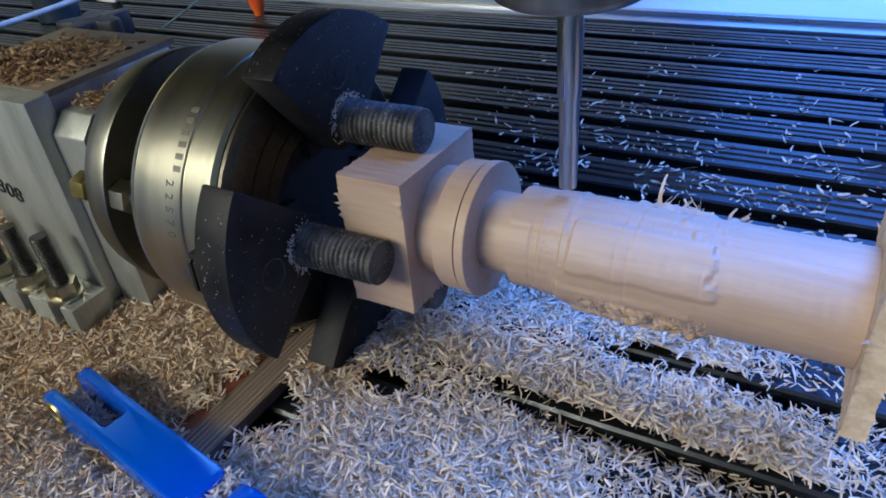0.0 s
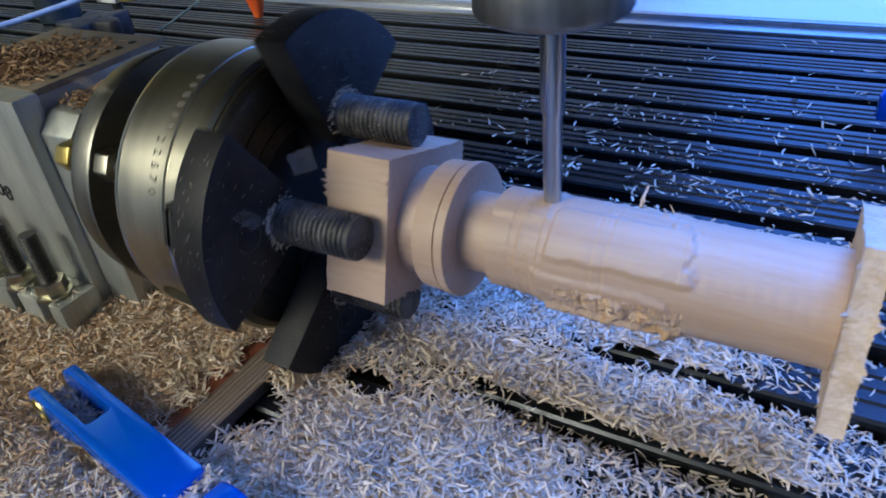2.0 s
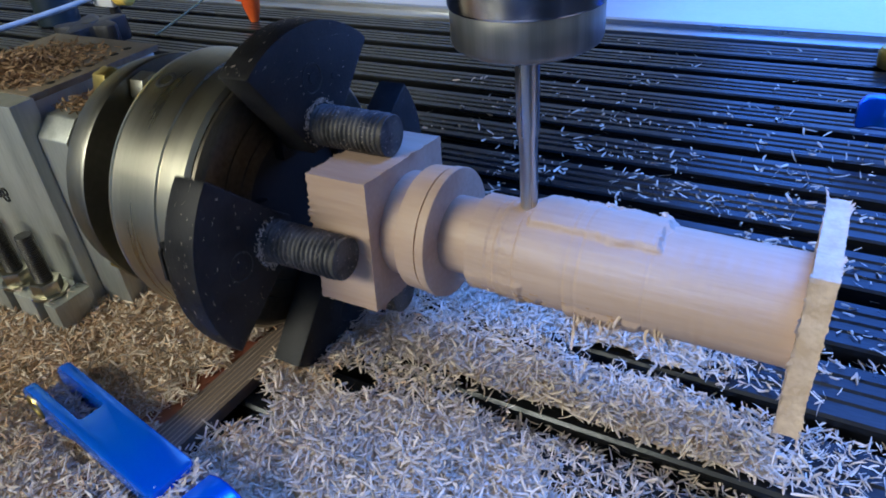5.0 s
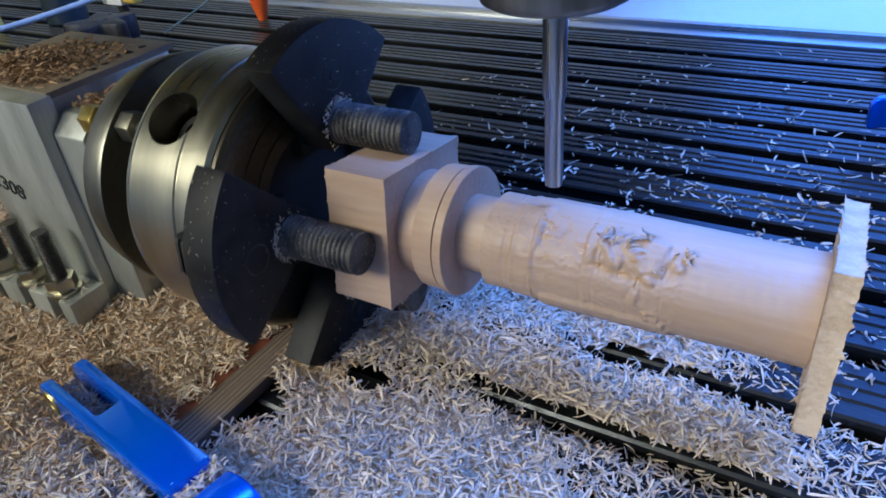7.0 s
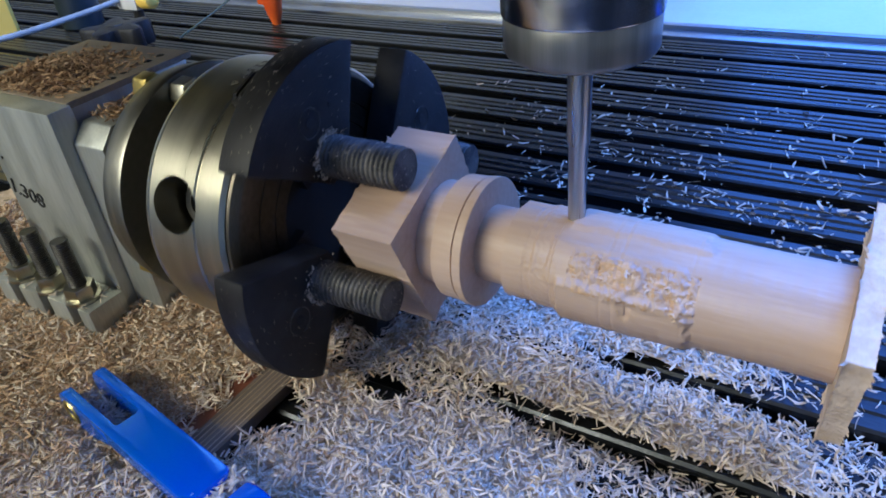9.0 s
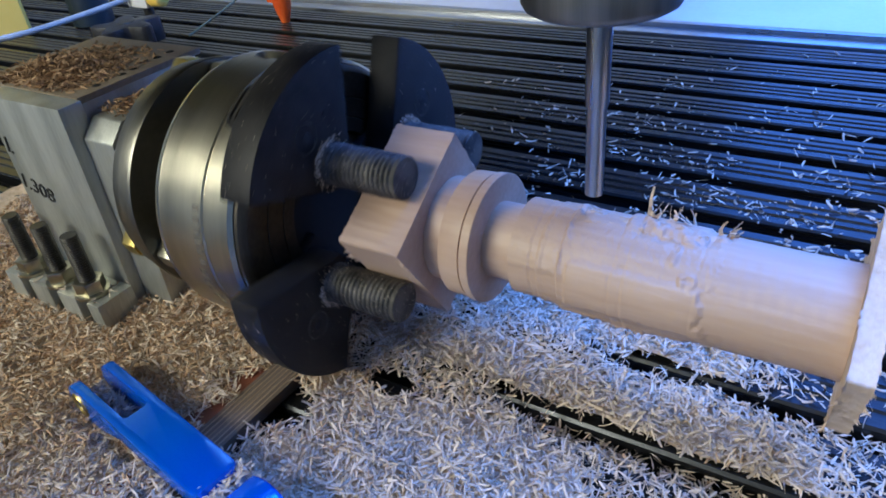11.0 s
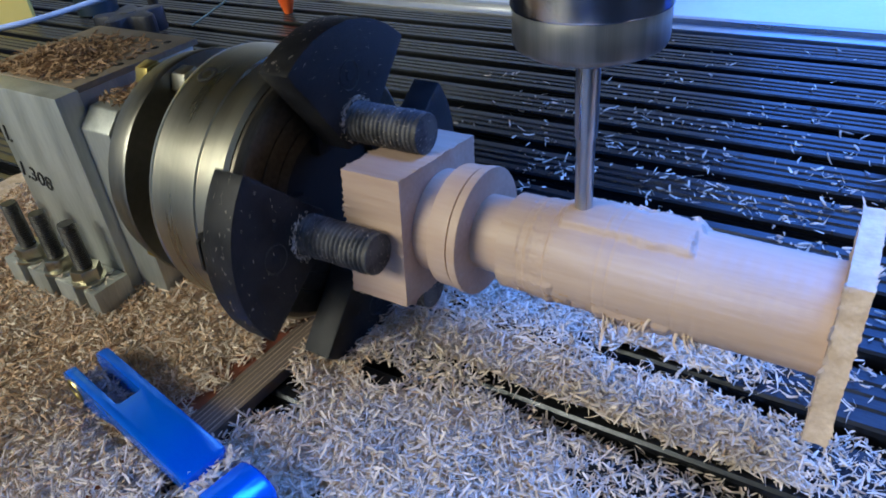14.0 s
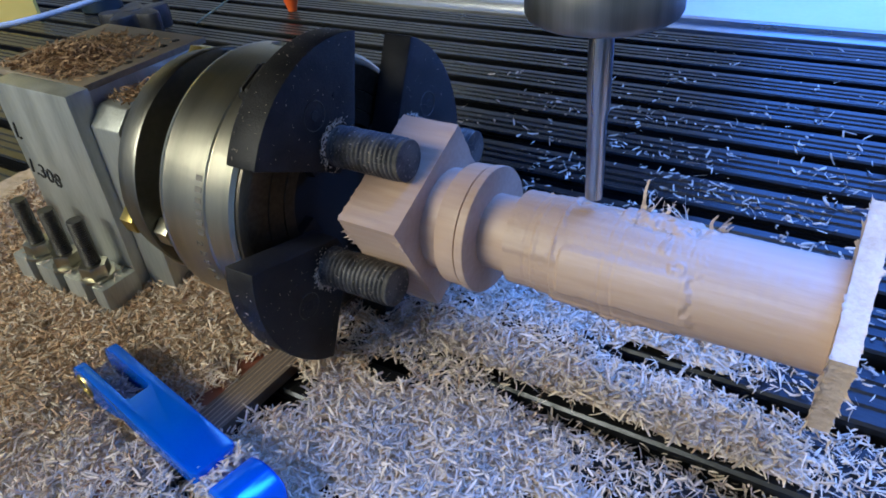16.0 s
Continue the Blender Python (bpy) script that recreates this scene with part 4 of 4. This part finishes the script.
def build_pile():
    # packed underlayer following the heaps
    bm = bmesh.new()
    nx, ny = 150, 92
    X0, X1, Y0, Y1 = -0.20, 0.38, -0.26, 0.10
    grid = []
    for j in range(ny + 1):
        row = []
        for i in range(nx + 1):
            x, y = X0 + (X1 - X0) * i / nx, Y0 + (Y1 - Y0) * j / ny
            c = cover(x, y)
            low = y - math.floor(y / PITCH) * PITCH > PITCH - SLOT - 0.002 and x > 0.12 and y > -0.06
            z = min(pile(x, y), 0.001 if beside_lever(x, y) else 1) - 0.0016 if c > 0.75 and not clear_patch(x, y) and not low else -0.006
            row.append(bm.verts.new((x, y, z)))
        grid.append(row)
    for j in range(ny):
        for i in range(nx):
            four = (grid[j][i], grid[j][i + 1], grid[j + 1][i + 1], grid[j + 1][i])
            if min(v.co.z for v in four) > -0.0059:
                bm.faces.new(four)
    bmesh.ops.delete(bm, geom=[v for v in bm.verts if not v.link_faces], context="VERTS")
    tagged(part("shaving_heap", bm, DUST), "heap of packed wood shavings on the bed", "shavings", kind="stuff")
    rnd = random.Random(11)
    spots = []
    while len(spots) < 105000:
        x, y = rnd.uniform(-0.17, 0.40), rnd.uniform(-0.235, 0.095)
        c = cover(x, y)
        row = math.floor(y / PITCH)
        slot = y - row * PITCH > PITCH - SLOT
        loose = (0.85 if y < -0.06 else 0.45 if y < -0.04 else 0.16) if slot and x < 0.36 and y < 0.05 else 0.0
        if rnd.random() > max(c ** 1.6, loose) or hidden(x, y):
            continue
        if clear_patch(x, y):
            continue
        row = math.floor(y / PITCH)
        slot = y - row * PITCH > PITCH - SLOT
        z = pile(x, y) + rnd.uniform(-0.001, 0.0032) if c > 0.55 else (0.0012 + rnd.random() * 0.002 if not slot else -0.003 - rnd.random() * 0.006)
        if 0.093 < x < 0.1225 and y < -0.126:
            z = max(z, 0.0064 + rnd.random() * 0.002)
        if beside_lever(x, y):
            z = min(z, 0.0015) if not 0.093 < x < 0.1225 else z
        spots.append((x, y, z))
    # shade coloured in: brown patches among the pale shavings, mostly round the headstock
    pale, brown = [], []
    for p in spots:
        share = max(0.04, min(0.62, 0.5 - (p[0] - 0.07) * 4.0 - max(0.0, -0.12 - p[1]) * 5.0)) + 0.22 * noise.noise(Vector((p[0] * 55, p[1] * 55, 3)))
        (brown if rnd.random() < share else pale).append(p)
    chips("wood_shavings", pale, 3, "pale curled wood shavings covering the near side of the bed")
    chips("brown_shavings", brown, 13, "wood shavings in the heap round the headstock, coloured brown for shade", (0.0030, 0.0066), mat=CHIP_HEAP_SHADE)
    # thin scatter farther off
    far = []
    while len(far) < 1650:
        x, y = rnd.gauss(0.25, 0.11), abs(rnd.gauss(0.0, 0.135)) + 0.02
        if y > 0.43 or x < 0.02 or x > 0.6:
            continue
        row = math.floor(y / PITCH)
        if y - row * PITCH > PITCH - SLOT and rnd.random() < 0.75:
            continue
        if noise.noise(Vector((x * 25, y * 25, 8))) < -0.12:
            continue
        far.append((x, y, 0.0009))
    chips("scattered_shavings", far, 4, "sparse pale wood shavings scattered over the dark rails", (0.0012, 0.0078), (0.00025, 0.0008), 14)
    top = []
    while len(top) < 2300:
        x, y = rnd.gauss(-0.036, 0.018), rnd.gauss(-0.036, 0.017)
        if not (-0.074 < x < 0.000 and -0.058 < y < 0.008):
            continue
        h = 0.006 * math.exp(-((x + 0.035) / 0.018) ** 2 - ((y + 0.036) / 0.016) ** 2)
        top.append((x, y, 0.1125 + rnd.random() * h))
    while len(top) < 2650:
        top.append((rnd.uniform(0.011, 0.030), rnd.uniform(-0.055, -0.008), 0.1045 + rnd.random() * 0.002))
    # their brown stands for the warm shade on the headstock top
    chips("top_shavings", top, 6, "wood shavings heaped on the headstock top, coloured brown for shade", (0.003, 0.0065), (0.00025, 0.0006), 20, CHIP_TOP_SHADE)
    dip = [(0.1412 + rnd.gauss(0.0, 0.0026), -0.1384 + rnd.uniform(-0.0115, 0.0115), 0.0090 + rnd.uniform(0, 0.0068)) for _ in range(330)]
    chips("lever_shavings", dip, 9, "wood shavings heaped over the bent middle of the lever", (0.003, 0.0065), (0.00035, 0.00075), 22)
    fork = []
    for _ in range(280):
        u, v = rnd.uniform(-0.010, 0.030), rnd.uniform(-0.0035, 0.0035)
        fork.append((0.0537 + u * 0.9857 + v * 0.1685, -0.1235 - u * 0.1685 + v * 0.9857, rnd.uniform(0.003, 0.0095)))
    chips("fork_shavings", fork, 12, "wood shavings caught between the lever's prongs", (0.003, 0.0058))
    foot = [(rnd.uniform(-0.06, 0.012), rnd.uniform(-0.092, -0.073), 0.0202 + rnd.random() * 0.001) for _ in range(90)]
    chips("foot_shavings", foot, 7, "wood shavings caught on the headstock foot", (0.003, 0.006))


build_pile()


def build_flying(seed):
    """One shaving thrown up by the cutter."""
    rnd, bm = random.Random(seed), bmesh.new()
    d = Vector((rnd.gauss(0, 1), rnd.gauss(0, 1), 0)).normalized()
    sliver(bm, Vector((0, 0, 0.0004)), d, Vector((0, 0, 1)), rnd.uniform(0.0045, 0.0070), rnd.uniform(0.0004, 0.0006))
    ob = new("flying_shaving", mesh_from(bm, "flying_shaving", CHIP, False))
    return tagged(ob, "pale wood shaving thrown up by the cutter onto the heap", "shaving", "thrown shavings")


# thrown shavings: seconds, from, to, height of the arc, time in the air
THROWS = [(1.86, (0.168, -0.075), (0.060, -0.165), 0.15, 0.34), (1.88, (0.180, -0.070), (0.110, -0.130), 0.10, 0.30), (1.90, (0.175, -0.082), (0.200, -0.120), 0.13, 0.30),
          (1.92, (0.190, -0.066), (0.290, 0.060), 0.17, 0.32), (1.94, (0.205, -0.068), (0.340, 0.120), 0.14, 0.34), (12.86, (0.150, -0.085), (0.070, -0.150), 0.08, 0.30),
          (12.88, (0.158, -0.080), (0.120, -0.140), 0.07, 0.28), (12.90, (0.165, -0.085), (0.020, -0.145), 0.11, 0.34), (12.96, (0.186, -0.070), (0.240, 0.110), 0.16, 0.34), (13.34, (0.196, -0.068), (0.330, 0.150), 0.15, 0.36)]
THROWN = [build_flying(60 + i) for i in range(len(THROWS))]


def lie(x, y):
    return max(0.0, pile(x, y) if cover(x, y) > 0.55 else 0.0) + 0.0016


# ---- what moves ----
TURN = [(0.0, 223), (0.2, 219), (0.4, 203), (0.5, 193), (0.6, 182), (0.8, 162), (1.0, 143), (1.2, 135), (1.4, 146), (1.6, 165), (1.8, 185), (2.0, 208), (2.2, 221), (2.4, 225.5),
        (2.6, 227), (2.8, 246), (3.0, 271), (3.2, 288), (3.4, 305), (3.6, 319), (4.0, 319.5), (4.2, 333.7), (4.4, 350), (4.6, 368), (4.8, 386), (5.0, 400),
        (5.2, 407), (5.5, 407), (5.7, 397), (5.9, 379), (6.1, 355), (6.3, 333), (6.5, 323), (6.7, 312), (6.9, 311), (7.1, 302), (7.3, 287), (7.5, 266), (7.7, 250),
        (7.9, 244), (8.1, 241), (8.3, 227), (8.5, 210), (8.7, 187), (8.9, 166), (9.0, 157), (9.1, 149), (9.2, 142), (9.4, 135), (9.6, 148), (9.8, 167), (10.0, 185),
        (10.2, 208), (10.4, 222), (10.7, 227), (10.9, 243), (11.1, 270), (11.3, 288), (11.5, 305), (11.7, 305.5), (11.9, 308), (12.1, 326), (12.3, 344), (12.5, 361), (12.7, 379),
        (12.9, 393), (13.1, 411), (13.5, 414), (13.9, 405), (14.1, 391), (14.3, 366), (14.5, 348), (14.7, 330), (14.9, 312), (15.0, 303), (15.2, 287), (15.4, 280),
        (15.6, 276), (15.8, 253), (16.0, 250)]
# cutter: seconds, place along the work, height of the collet nut
CUT = [(0.0, 0.2270, 0.1530), (0.4, 0.2275, 0.1482), (0.8, 0.2275, 0.1474), (1.1, 0.2290, 0.1503), (1.6, 0.2308, 0.1450), (2.0, 0.2290, 0.1485), (2.4, 0.2262, 0.1560),
       (2.6, 0.2255, 0.1580), (3.0, 0.2270, 0.1580), (3.5, 0.2272, 0.1580), (3.8, 0.2270, 0.1556), (4.0, 0.2268, 0.1490), (4.2, 0.2272, 0.1462), (5.2, 0.2295, 0.1436), (6.3, 0.2318, 0.1452),
       (6.5, 0.2312, 0.1463), (6.7, 0.2303, 0.1496), (6.9, 0.2309, 0.1545), (7.1, 0.2317, 0.1576), (7.5, 0.2313, 0.1590), (7.9, 0.2319, 0.1579), (8.1, 0.2319, 0.1495),
       (8.3, 0.2323, 0.1467), (8.7, 0.2322, 0.1436), (9.0, 0.2324, 0.1447), (9.2, 0.2345, 0.1474), (10.0, 0.2350, 0.1450), (10.7, 0.2352, 0.1575), (11.3, 0.2358, 0.1557), (11.5, 0.2355, 0.1547),
       (11.7, 0.2361, 0.1496), (12.0, 0.2355, 0.1468), (12.3, 0.2340, 0.1433), (13.1, 0.2353, 0.1432), (13.5, 0.2363, 0.1441), (14.1, 0.2371, 0.1446), (14.9, 0.2374, 0.1444),
       (15.4, 0.2372, 0.1480), (15.8, 0.2374, 0.1519), (16.0, 0.2381, 0.1535)]


def motions():
    walk(CHUCK, [(t, at_axis(a)) for t, a in TURN])
    walk(WORK, [(t, at_axis(a)) for t, a in TURN])
    for ob, (t0, (xa, ya), (xb, yb), top, air) in zip(THROWN, THROWS):
        za, zb = lie(xa, ya), lie(xb, yb)
        rows = [(0.0, pose(xa, ya, za)), (t0, pose(xa, ya, za))]
        for i in range(1, 9):
            f = i / 8
            z = za + (zb - za) * f + 4 * top * f * (1 - f)
            rows.append((t0 + air * f, pose(xa + (xb - xa) * f, ya + (yb - ya) * f, z, 0, 0, 60 * f * 4)))
        rows.append((16.0, rows[-1][1]))
        walk(ob, rows)
    walk(SPINDLE, [(t, pose(x, -0.032, z)) for t, x, z in CUT])


motions()
